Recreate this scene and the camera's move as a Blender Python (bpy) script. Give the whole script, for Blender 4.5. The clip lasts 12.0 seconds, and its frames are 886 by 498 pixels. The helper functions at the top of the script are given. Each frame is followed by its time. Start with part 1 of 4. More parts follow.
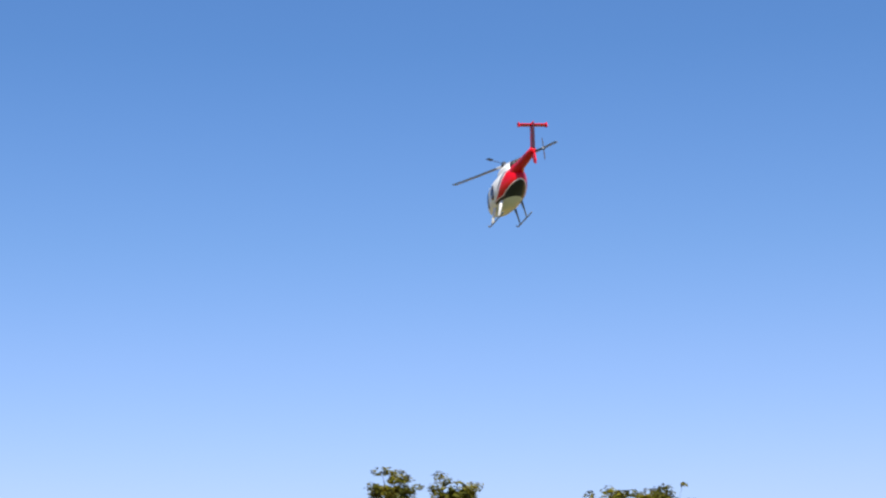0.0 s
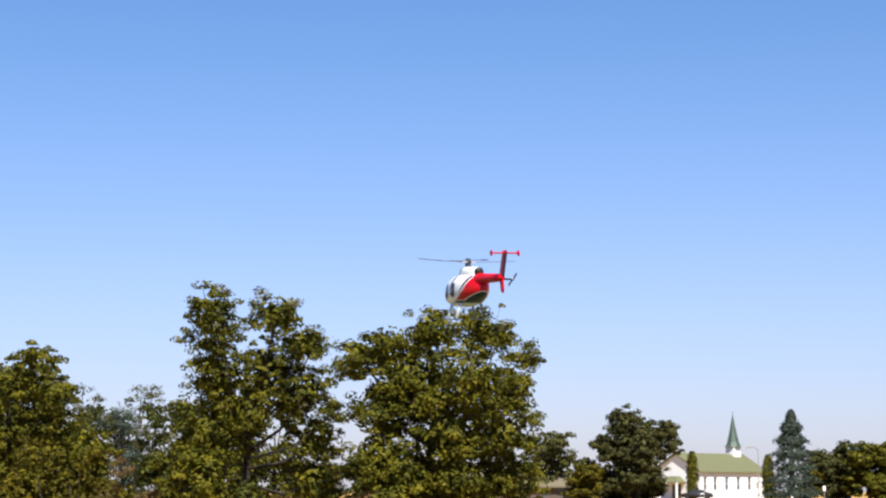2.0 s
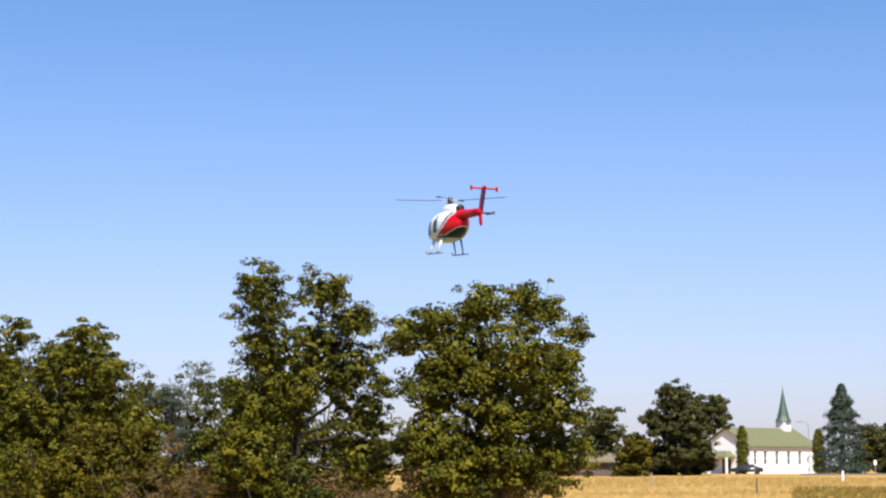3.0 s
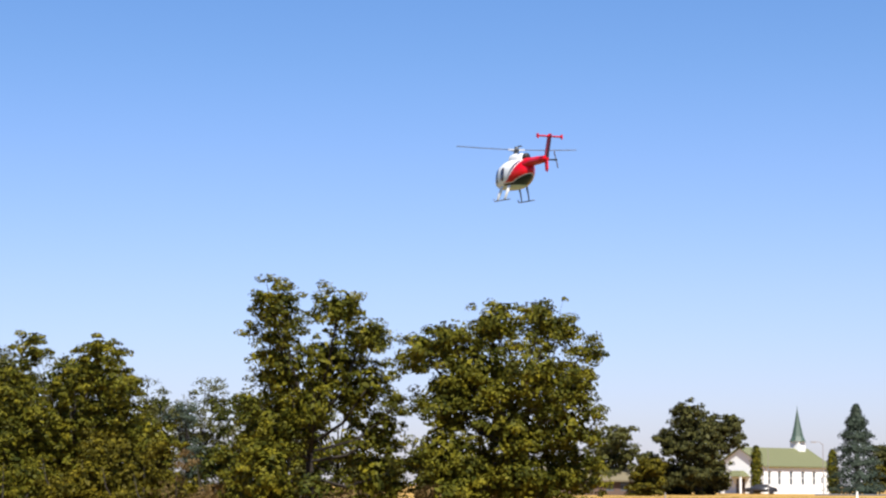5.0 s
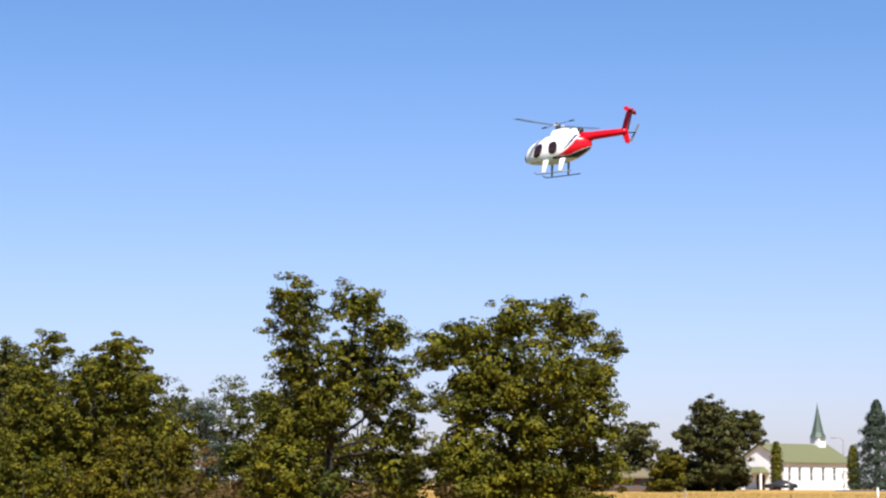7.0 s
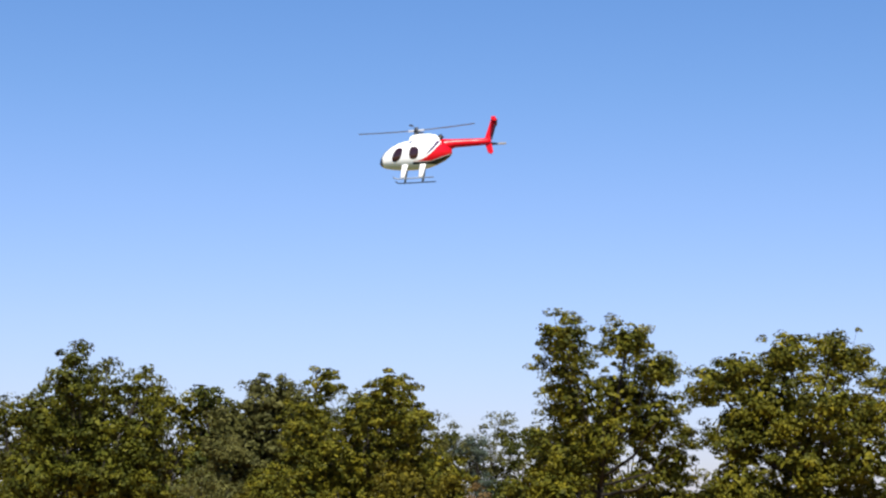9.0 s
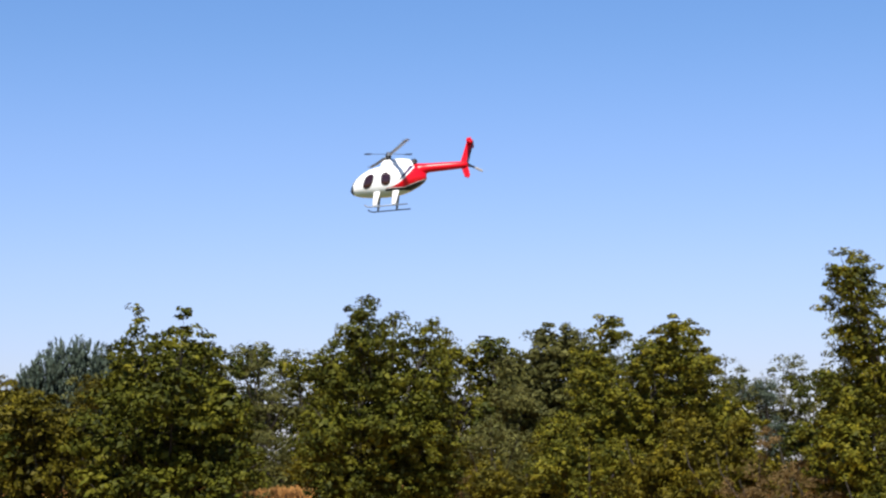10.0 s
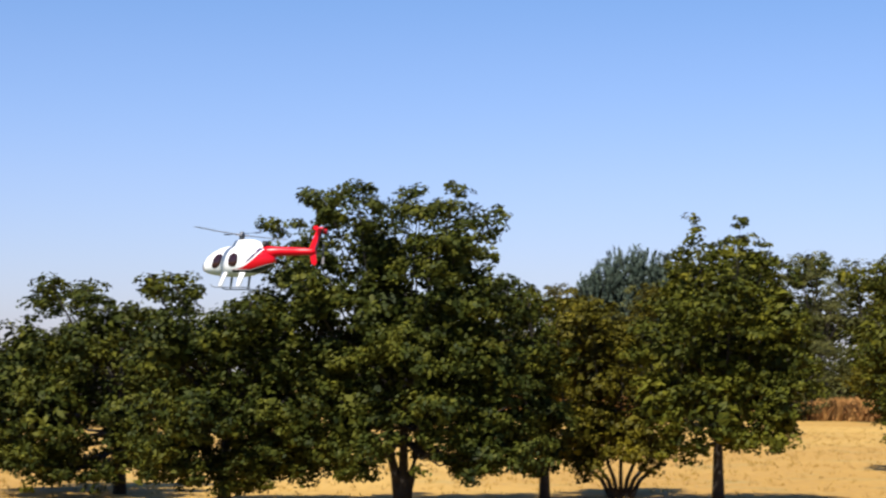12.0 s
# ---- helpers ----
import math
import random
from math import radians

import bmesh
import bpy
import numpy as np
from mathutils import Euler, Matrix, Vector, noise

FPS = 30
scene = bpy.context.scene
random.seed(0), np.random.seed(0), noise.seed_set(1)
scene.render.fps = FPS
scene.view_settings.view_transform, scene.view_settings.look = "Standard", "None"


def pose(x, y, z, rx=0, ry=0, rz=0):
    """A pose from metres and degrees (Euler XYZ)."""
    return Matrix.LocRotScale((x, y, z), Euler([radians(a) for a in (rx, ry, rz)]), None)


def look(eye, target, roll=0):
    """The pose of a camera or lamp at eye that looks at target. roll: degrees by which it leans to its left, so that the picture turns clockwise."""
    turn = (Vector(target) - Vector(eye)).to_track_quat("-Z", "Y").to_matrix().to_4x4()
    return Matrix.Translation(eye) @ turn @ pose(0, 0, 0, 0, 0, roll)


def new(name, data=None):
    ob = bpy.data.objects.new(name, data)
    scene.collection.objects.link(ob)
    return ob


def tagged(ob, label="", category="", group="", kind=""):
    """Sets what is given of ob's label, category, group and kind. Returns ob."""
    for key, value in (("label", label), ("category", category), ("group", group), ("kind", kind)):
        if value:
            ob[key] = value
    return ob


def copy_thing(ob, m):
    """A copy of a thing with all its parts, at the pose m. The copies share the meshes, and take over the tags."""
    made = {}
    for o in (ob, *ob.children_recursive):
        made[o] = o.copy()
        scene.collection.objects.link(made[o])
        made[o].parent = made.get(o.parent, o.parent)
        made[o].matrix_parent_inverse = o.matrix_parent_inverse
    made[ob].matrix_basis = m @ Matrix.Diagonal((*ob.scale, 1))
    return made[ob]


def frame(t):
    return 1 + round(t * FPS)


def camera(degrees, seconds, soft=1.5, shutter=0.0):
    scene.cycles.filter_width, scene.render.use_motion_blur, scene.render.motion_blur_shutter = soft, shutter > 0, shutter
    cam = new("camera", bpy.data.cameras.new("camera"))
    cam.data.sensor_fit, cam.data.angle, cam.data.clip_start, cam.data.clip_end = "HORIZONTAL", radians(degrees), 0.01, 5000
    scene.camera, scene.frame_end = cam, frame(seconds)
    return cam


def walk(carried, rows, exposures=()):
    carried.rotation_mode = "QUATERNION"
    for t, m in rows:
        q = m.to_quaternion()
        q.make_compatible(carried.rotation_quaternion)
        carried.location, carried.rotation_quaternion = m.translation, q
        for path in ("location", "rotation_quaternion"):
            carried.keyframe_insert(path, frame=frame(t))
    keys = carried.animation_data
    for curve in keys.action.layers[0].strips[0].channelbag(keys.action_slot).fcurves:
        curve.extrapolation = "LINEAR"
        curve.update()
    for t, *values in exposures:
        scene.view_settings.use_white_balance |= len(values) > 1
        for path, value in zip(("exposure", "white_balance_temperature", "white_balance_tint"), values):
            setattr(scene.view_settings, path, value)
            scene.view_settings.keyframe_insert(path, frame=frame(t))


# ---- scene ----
EYE = (0.0, 0.0, 1.75)
LENS = 26.0
cam = camera(LENS, 12.0, soft=2.3, shutter=0.1)

# seconds, turn to the left, tilt upwards, lean to the left, in degrees
HEAD = [
    (0.0, 4.87, 12.66, -0.90),
    (0.1, 3.25, 12.27, -0.85),
    (0.2, 0.54, 11.60, -1.10),
    (0.3, -0.50, 11.61, -1.20),
    (0.4, 1.35, 12.83, -1.34),
    (0.5, 2.35, 13.18, 0.16),
    (0.6, 1.92, 13.04, 0.00),
    (0.7, 1.82, 13.04, -0.30),
    (0.8, 1.19, 12.57, -0.80),
    (0.9, -0.32, 11.72, -0.64),
    (1.0, -1.38, 10.98, -1.12),
    (1.2, -1.12, 10.96, -0.75),
    (1.5, -1.12, 9.44, -0.24),
    (1.7, -1.04, 7.95, -0.05),
    (2.0, -0.39, 7.20, 0.05),
    (2.5, 0.14, 6.66, 0.08),
    (3.0, 1.06, 6.47, -0.08),
    (5.0, 1.50, 7.00, 0.28),
    (5.5, 0.65, 7.20, 0.30),
    (6.0, 0.80, 7.15, 0.29),
    (6.5, 0.75, 7.10, 0.35),
    (6.7, 1.07, 6.82, 0.33),
    (8.3, 7.14, 7.79, -0.17),
    (8.5, 7.50, 6.99, 0.25),
    (9.0, 10.13, 7.94, 0.52),
    (9.5, 13.12, 7.35, 0.59),
    (9.7, 15.69, 6.61, 0.30),
    (10.0, 18.55, 6.41, -0.62),
    (10.5, 21.33, 6.05, -0.71),
    (11.0, 24.50, 5.84, -0.30),
    (11.1, 26.70, 5.34, -0.78),
    (11.2, 28.72, 4.79, -1.02),
    (11.3, 29.09, 4.46, -0.97),
    (11.5, 29.17, 4.56, -0.32),
    (11.7, 30.98, 4.55, -0.07),
    (12.0, 35.11, 3.72, 0.49),
]
walk(cam, [(t, pose(*EYE, 90 + tilt, 0, turn) @ pose(0, 0, 0, 0, 0, lean)) for t, turn, tilt, lean in HEAD],
     exposures=[(0, 0.94), (0.5, 0.98), (1, 1.06), (1.5, 1.0), (2, 0.98), (5, 1.0), (6.7, 1.0), (8.3, 0.95), (10, 0.95), (11, 0.99), (12, 0.93)])

# ---- world and sun ----
SUN_TURN, SUN_HEIGHT = 192.0, 52.0   # degrees to the left of the y axis, and up
world = bpy.data.worlds.new("sky")
scene.world = world
world.use_nodes = True
wn = world.node_tree
sky = wn.nodes.new("ShaderNodeTexSky")
sky.sky_type, sky.sun_disc = "NISHITA", False
sky.sun_elevation, sky.sun_rotation = radians(SUN_HEIGHT), radians(-SUN_TURN)
sky.air_density, sky.dust_density, sky.ozone_density = 1.5, 0.3, 4.0
sky.altitude = 0
wn.nodes["Background"].inputs["Strength"].default_value = 0.053
tint = wn.nodes.new("ShaderNodeMix")
tint.data_type, tint.blend_type = "RGBA", "MULTIPLY"
tint.inputs[0].default_value = 1.0
# colour correction over the sky by height, from pale haze at the horizon to deeper blue
sky_grade = wn.nodes.new("ShaderNodeValToRGB")
while len(sky_grade.color_ramp.elements) < 6:
    sky_grade.color_ramp.elements.new(0.5)
for el, (at, c) in zip(sky_grade.color_ramp.elements, ((0.0, (0.82, 0.96, 1.72)), (0.04, (0.845, 0.97, 1.72)), (0.10, (0.845, 0.94, 1.56)),
                                                  (0.165, (0.775, 0.90, 1.42)), (0.22, (0.675, 0.865, 1.32)), (0.32, (0.545, 0.80, 1.23)))):
    el.position, el.color = at, (*c, 1)
dome, height = wn.nodes.new("ShaderNodeTexCoord"), wn.nodes.new("ShaderNodeSeparateXYZ")
wn.links.new(dome.outputs["Generated"], height.inputs[0])
wn.links.new(height.outputs["Z"], sky_grade.inputs["Fac"])
wn.links.new(sky_grade.outputs["Color"], tint.inputs[7])
wn.links.new(sky.outputs["Color"], tint.inputs[6])
wn.links.new(tint.outputs[2], wn.nodes["Background"].inputs["Color"])
sun = new("sun", bpy.data.lights.new("sun", "SUN"))
sun.data.energy, sun.data.angle, sun.data.color = 5.0, radians(0.53), (1.0, 0.95, 0.87)
st, sh = radians(SUN_TURN), radians(SUN_HEIGHT)
sun.matrix_world = look((-math.sin(st) * math.cos(sh) * 50, math.cos(st) * math.cos(sh) * 50, math.sin(sh) * 50), (0, 0, 0))


# ---- materials ----
def material(name):
    m = bpy.data.materials.new(name)
    m.use_nodes = True
    return m, m.node_tree.nodes, m.node_tree.links, m.node_tree.nodes["Principled BSDF"]


def ramp(nodes, links, source, stops):
    r = nodes.new("ShaderNodeValToRGB")
    e = r.color_ramp.elements
    while len(e) < len(stops):
        e.new(0.5)
    for el, (at, c) in zip(e, stops):
        el.position, el.color = at, (*c, 1)
    links.new(source, r.inputs["Fac"])
    return r.outputs["Color"]


def noise_tex(nodes, links, scale, detail=4, coord="Object"):
    tc, n = nodes.new("ShaderNodeTexCoord"), nodes.new("ShaderNodeTexNoise")
    n.inputs["Scale"].default_value, n.inputs["Detail"].default_value = scale, detail
    links.new(tc.outputs[coord], n.inputs["Vector"])
    return n.outputs["Fac"]


def mixed(nodes, links, a, b, fac, mode="MIX"):
    m = nodes.new("ShaderNodeMix")
    m.data_type, m.blend_type = "RGBA", mode
    for key, v in ((6, a), (7, b), (0, fac)):
        if hasattr(v, "is_output"):
            links.new(v, m.inputs[key])
        else:
            m.inputs[key].default_value = v if key == 0 else (*v, 1)
    return m.outputs[2]


def bump(nodes, links, height, bsdf, strength=0.3, distance=0.02):
    b = nodes.new("ShaderNodeBump")
    b.inputs["Strength"].default_value, b.inputs["Distance"].default_value = strength, distance
    links.new(height, b.inputs["Height"])
    links.new(b.outputs["Normal"], bsdf.inputs["Normal"])


def plain(name, colour, rough=0.5, metal=0.0, wear=0.12, scale=30.0):
    m, n, l, b = material(name)
    f = noise_tex(n, l, scale)
    dark = tuple(c * (1 - wear) for c in colour)
    l.new(mixed(n, l, dark, colour, f), b.inputs["Base Color"])
    b.inputs["Roughness"].default_value, b.inputs["Metallic"].default_value = rough, metal
    return m


def leaf_material(name, dark, mid, light, through_light=0.03):
    """Leaves that differ one by one, and in patches over the crown."""
    m, n, l, b = material(name)
    g = n.new("ShaderNodeNewGeometry")
    one = ramp(n, l, g.outputs["Random Per Island"], ((0.0, dark), (0.55, mid), (1.0, light)))
    patch = ramp(n, l, noise_tex(n, l, 2.0, 5), ((0.36, dark), (0.5, mid), (0.66, light)))
    colour = mixed(n, l, one, patch, 0.62)
    l.new(colour, b.inputs["Base Color"])
    b.inputs["Roughness"].default_value, b.inputs["Specular IOR Level"].default_value = 0.6, 0.08
    t = n.new("ShaderNodeBsdfTranslucent")
    l.new(colour, t.inputs["Color"])
    mx = n.new("ShaderNodeMixShader")
    mx.inputs["Fac"].default_value = through_light
    l.new(b.outputs["BSDF"], mx.inputs[1])
    l.new(t.outputs["BSDF"], mx.inputs[2])
    l.new(mx.outputs["Shader"], n["Material Output"].inputs["Surface"])
    return m


LEAF_OLIVE = leaf_material("leaf_olive", (0.012, 0.017, 0.002), (0.060, 0.061, 0.006), (0.160, 0.134, 0.010))
LEAF_GREEN = leaf_material("leaf_green", (0.006, 0.010, 0.002), (0.028, 0.035, 0.005), (0.090, 0.086, 0.009))
LEAF_MOSS = leaf_material("leaf_moss", (0.009, 0.012, 0.002), (0.042, 0.047, 0.005), (0.116, 0.106, 0.009))
LEAF_GOLD = leaf_material("leaf_gold", (0.016, 0.016, 0.002), (0.056, 0.049, 0.004), (0.135, 0.106, 0.008))
LEAF_GREY = leaf_material("leaf_grey", (0.018, 0.021, 0.006), (0.054, 0.055, 0.015), (0.112, 0.104, 0.028))
LEAF_DARK = leaf_material("leaf_dark", (0.016, 0.019, 0.007), (0.042, 0.043, 0.013), (0.085, 0.078, 0.020))
LEAF_BROWN = leaf_material("leaf_brown", (0.045, 0.030, 0.012), (0.085, 0.055, 0.020), (0.14, 0.09, 0.034))
LEAF_BLUE = leaf_material("leaf_blue", (0.017, 0.027, 0.020), (0.036, 0.050, 0.036), (0.070, 0.086, 0.060))


def bark_material():
    m, n, l, b = material("bark")
    f = noise_tex(n, l, 14, 6)
    l.new(ramp(n, l, f, ((0.3, (0.008, 0.006, 0.004)), (0.7, (0.030, 0.022, 0.016)))), b.inputs["Base Color"])
    b.inputs["Roughness"].default_value = 0.9
    bump(n, l, f, b, 0.8, 0.02)
    return m


BARK = bark_material()


def field_material():
    m, n, l, b = material("dry_grass")
    fine, broad, streak = noise_tex(n, l, 6.0, 8), noise_tex(n, l, 0.09, 4), noise_tex(n, l, 0.6, 5)
    straw = ramp(n, l, fine, ((0.3, (0.22, 0.118, 0.020)), (0.7, (0.43, 0.252, 0.048))))
    patch = ramp(n, l, broad, ((0.42, (0.45, 0.275, 0.060)), (0.58, (0.31, 0.165, 0.027))))
    c = mixed(n, l, straw, patch, 0.5)
    green = ramp(n, l, streak, ((0.55, (0, 0, 0)), (0.75, (0.55, 0.55, 0.55))))
    c = mixed(n, l, c, (0.19, 0.165, 0.055), green)
    # unseen ground round the standing place, darkened green to cut bounce on the helicopter
    tc, ln = n.new("ShaderNodeTexCoord"), n.new("ShaderNodeVectorMath")
    ln.operation = "LENGTH"
    l.new(tc.outputs["Object"], ln.inputs[0])
    wob, rim = n.new("ShaderNodeMath"), n.new("ShaderNodeMapRange")
    wob.operation = "MULTIPLY_ADD"
    wob.inputs[1].default_value = 7.0
    l.new(streak, wob.inputs[0])
    l.new(ln.outputs["Value"], wob.inputs[2])
    rim.inputs["From Min"].default_value, rim.inputs["From Max"].default_value = 23.0, 27.0
    l.new(wob.outputs[0], rim.inputs["Value"])
    dull_near = ramp(n, l, fine, ((0.3, (0.045, 0.060, 0.018)), (0.7, (0.11, 0.12, 0.04))))
    c = mixed(n, l, dull_near, c, rim.outputs["Result"])
    l.new(c, b.inputs["Base Color"])
    b.inputs["Roughness"].default_value = 0.95
    bump(n, l, fine, b, 0.6, 0.08)
    return m


FIELD = field_material()
STRAW = leaf_material("straw", (0.22, 0.118, 0.020), (0.33, 0.205, 0.048), (0.42, 0.28, 0.08), 0.3)
PALE_STRAW = leaf_material("pale_straw", (0.26, 0.165, 0.045), (0.39, 0.265, 0.085), (0.50, 0.37, 0.15), 0.3)
DULL_GRASS = leaf_material("dull_grass", (0.10, 0.075, 0.014), (0.17, 0.125, 0.024), (0.25, 0.18, 0.04), 0.3)
RUST_WEED = leaf_material("rust_weed", (0.24, 0.105, 0.03), (0.37, 0.18, 0.055), (0.46, 0.27, 0.095), 0.3)
WHITE_WALL = plain("white_boards", (0.72, 0.72, 0.72), 0.6, 0, 0.08, 3)
ROOF_GREEN = plain("green_shingles", (0.13, 0.135, 0.060), 0.85, 0, 0.25, 4)
SPIRE_GREEN = plain("green_copper", (0.045, 0.075, 0.055), 0.6, 0, 0.25, 4)
DARK_GLASS = plain("window_glass", (0.10, 0.11, 0.12), 0.15, 0, 0.2, 2)
ROOF_BROWN = plain("brown_shingles", (0.15, 0.125, 0.075), 0.9, 0, 0.25, 3)
WALL_BROWN = plain("brown_boards", (0.10, 0.065, 0.05), 0.8, 0, 0.25, 3)
POST_GREY = plain("weathered_post", (0.25, 0.22, 0.20), 0.8, 0, 0.2, 8)
POST_WHITE = plain("white_post", (0.75, 0.75, 0.72), 0.6, 0, 0.1, 8)
ASPHALT = plain("asphalt", (0.12, 0.12, 0.125), 0.9, 0, 0.2, 3)
CAR_DARK = plain("dark_car_paint", (0.03, 0.03, 0.035), 0.3, 0.2, 0.1, 3)


# ---- building blocks ----
def mesh_object(name, bm, mat, parent=None, label="", smooth=False):
    me = bpy.data.meshes.new(name)
    bm.to_mesh(me)
    bm.free()
    for mm in mat if isinstance(mat, (list, tuple)) else [mat]:
        me.materials.append(mm)
    if smooth:
        me.polygons.foreach_set("use_smooth", [True] * len(me.polygons))
    ob = new(name, me)
    ob.parent = parent
    if label:
        tagged(ob, label)
    return ob


part = mesh_object


def box(bm, x0, x1, y0, y1, z0, z1):
    v = [bm.verts.new((x, y, z)) for z in (z0, z1) for x, y in ((x0, y0), (x1, y0), (x1, y1), (x0, y1))]
    for f in ((3, 2, 1, 0), (4, 5, 6, 7), (0, 1, 5, 4), (1, 2, 6, 5), (2, 3, 7, 6), (3, 0, 4, 7)):
        bm.faces.new([v[i] for i in f])
    return bm


def tube(bm, points, radii, sides=8):
    """A tapered tube through points."""
    pts = [Vector(p) for p in points]
    rings = []
    for i, p in enumerate(pts):
        way = (pts[min(i + 1, len(pts) - 1)] - pts[max(i - 1, 0)]).normalized()
        side = way.orthogonal().normalized()
        if abs(way.z) < 0.99:
            side = way.cross(Vector((0, 0, 1))).normalized()
        up = side.cross(way)
        rings.append([bm.verts.new(p + radii[i] * (math.cos(a) * side + math.sin(a) * up))
                      for a in (k * 2 * math.pi / sides for k in range(sides))])
    for a, b in zip(rings, rings[1:]):
        for k in range(sides):
            bm.faces.new((a[k], a[(k + 1) % sides], b[(k + 1) % sides], b[k]))
    bm.faces.new(rings[0][::-1])
    bm.faces.new(rings[-1])
    return bm


def place(turn, away):
    """The spot on the ground that many metres away, turned so many degrees to the left of the y axis."""
    a = radians(turn)
    return Vector((-math.sin(a) * away, math.cos(a) * away, 0))


def leaves_mesh(name, centres, outward, size, rng, mat, slim=0.62, upright=0.0):
    """One mesh of many folded four-cornered leaves."""
    n = len(centres)
    nrm = rng.normal(size=(n, 3)) * 0.36 + outward + np.array((0, 0, 0.35))
    nrm /= np.linalg.norm(nrm, axis=1)[:, None]
    along = np.cross(nrm, np.cross(rng.normal(size=(n, 3)) * (1 - upright) + np.array((0, 0, 2.0 * upright)), nrm) if upright else rng.normal(size=(n, 3)))
    along /= np.linalg.norm(along, axis=1)[:, None]
    side = np.cross(nrm, along)
    s = (size * rng.uniform(0.65, 1.3, n))[:, None]
    v = np.stack([centres - along * s * 0.5, centres + side * s * 0.5 * slim + nrm * s * 0.14,
                  centres + along * s * 0.5 - nrm * s * 0.1, centres - side * s * 0.5 * slim + nrm * s * 0.14], 1)
    me = bpy.data.meshes.new(name)
    me.vertices.add(4 * n)
    me.vertices.foreach_set("co", v.astype(np.float32).ravel())
    me.loops.add(4 * n)
    me.loops.foreach_set("vertex_index", np.arange(4 * n, dtype=np.int32))
    me.polygons.add(n)
    me.polygons.foreach_set("loop_start", np.arange(0, 4 * n, 4, dtype=np.int32))
    me.materials.append(mat)
    me.update(calc_edges=True)
    return new(name, me)


def tree(blobs, turn, away, mat, label, seed, leaf=0.076, dense=1.0, trunk=0.09, lean=0.0, category="tree",
         name="tree", group="", limbs=True, clump=0.16, bunch=(26, 50), fork=None, stems=1, splay=1.0, slim=0.55, spread=0.75, upright=0.0):
    """A tree from the lobes of its crown: (sideways, height, radius) of each, in metres."""
    rng = np.random.default_rng(seed)
    base = place(turn, away)
    root = new(name)
    root.matrix_world = Matrix.Translation(base) @ Matrix.Rotation(radians(turn), 4, "Z")
    tagged(root, label, category, group)
    cs, outs, sizes, lobes = [], [], [], []
    wide = max(abs(u) + r for u, h, r in blobs)
    low, high = min(h - r for u, h, r in blobs), max(h + r for u, h, r in blobs)
    for k, (u, h, r) in enumerate(blobs):
        room = math.sqrt(max(0.05, 1 - (u / wide) ** 2)) * wide * spread
        for depth in ((0.0,) if r < 0.12 * wide else (rng.uniform(0.2, 1) * room, -rng.uniform(0.2, 1) * room)):
            c = np.array((u + rng.normal() * 0.04 * r, depth * (1 - 0.35 * max(0, (h - low) / (high - low) - 0.5)), h))
            lobes.append((c, r))
            # bunches of leaves, set apart from one another over the lobe
            cl = min(clump, r * 0.6 + 0.02)
            count = max(5, int(27 * dense * (r / cl / 3.6) ** 2))
            d = rng.normal(size=(count, 3))
            d /= np.linalg.norm(d, axis=1)[:, None]
            hubs = c + d * (r * rng.uniform(0.25, 1.0, count) ** 0.4)[:, None] * np.array((1, 1, 0.95))
            if r > 2.2 * cl:
                # boughs that spread in layers, their tips drooping
                boughs = max(4, int(7 + 4 * r / wide))
                e = rng.normal(size=(boughs, 3)) * np.array((1, 1, 0.9))
                e /= np.linalg.norm(e, axis=1)[:, None]
                ends = c + e * (r * rng.uniform(0.4, 0.9, boughs))[:, None]
                own = rng.integers(0, boughs, count)
                a, q = rng.uniform(0, 2 * np.pi, count), np.sqrt(rng.uniform(0, 1, count)) * 0.46 * r
                drop = 0.06 * r - 0.45 * q * q / (0.46 * r) + rng.normal(size=count) * 0.06 * r
                layered = ends[own] + np.stack([np.cos(a) * q, np.sin(a) * q, drop], 1)
                keep = rng.uniform(0, 1, count) < 0.68
                hubs[keep], d[keep] = layered[keep], e[own][keep]
            per = np.maximum(4, (rng.integers(*bunch, count) * (cl / clump) ** 2).astype(int))
            which = np.repeat(np.arange(count), per)
            off = rng.normal(size=(len(which), 3))
            off *= (rng.uniform(0.1, 1.0, len(which)) ** 0.45 / np.linalg.norm(off, axis=1))[:, None]
            girth = (cl * rng.uniform(0.5, 1.12, count))[which][:, None]
            spots = hubs[which] + off * girth * np.array((1.2, 1.2, 0.62))
            spots[:, 2] -= 0.25 * girth[:, 0] * (off[:, 0] ** 2 + off[:, 1] ** 2)
            cs.append(spots)
            outs.append(d[which] * 0.3 + off * 0.85)
            sizes.append(np.full(len(which), leaf))
            # oversized leaves added inside as occluders, which shut the light out
            inner = int(300 * dense * r * r * (0.076 / leaf) ** 2) if r > 2.6 * clump else 0
            d = rng.normal(size=(inner, 3))
            d /= np.maximum(1e-6, np.linalg.norm(d, axis=1))[:, None]
            cs.append(c + d * r * 0.66 * rng.uniform(0, 1, inner)[:, None] ** 0.4)
            outs.append(d)
            sizes.append(np.full(inner, leaf * 1.9))
    crown = leaves_mesh("crown", np.concatenate(cs), np.concatenate(outs), np.concatenate(sizes), rng, mat, slim, upright)
    crown.parent = root
    # trunk and limbs
    top = low + (high - low) * 0.75
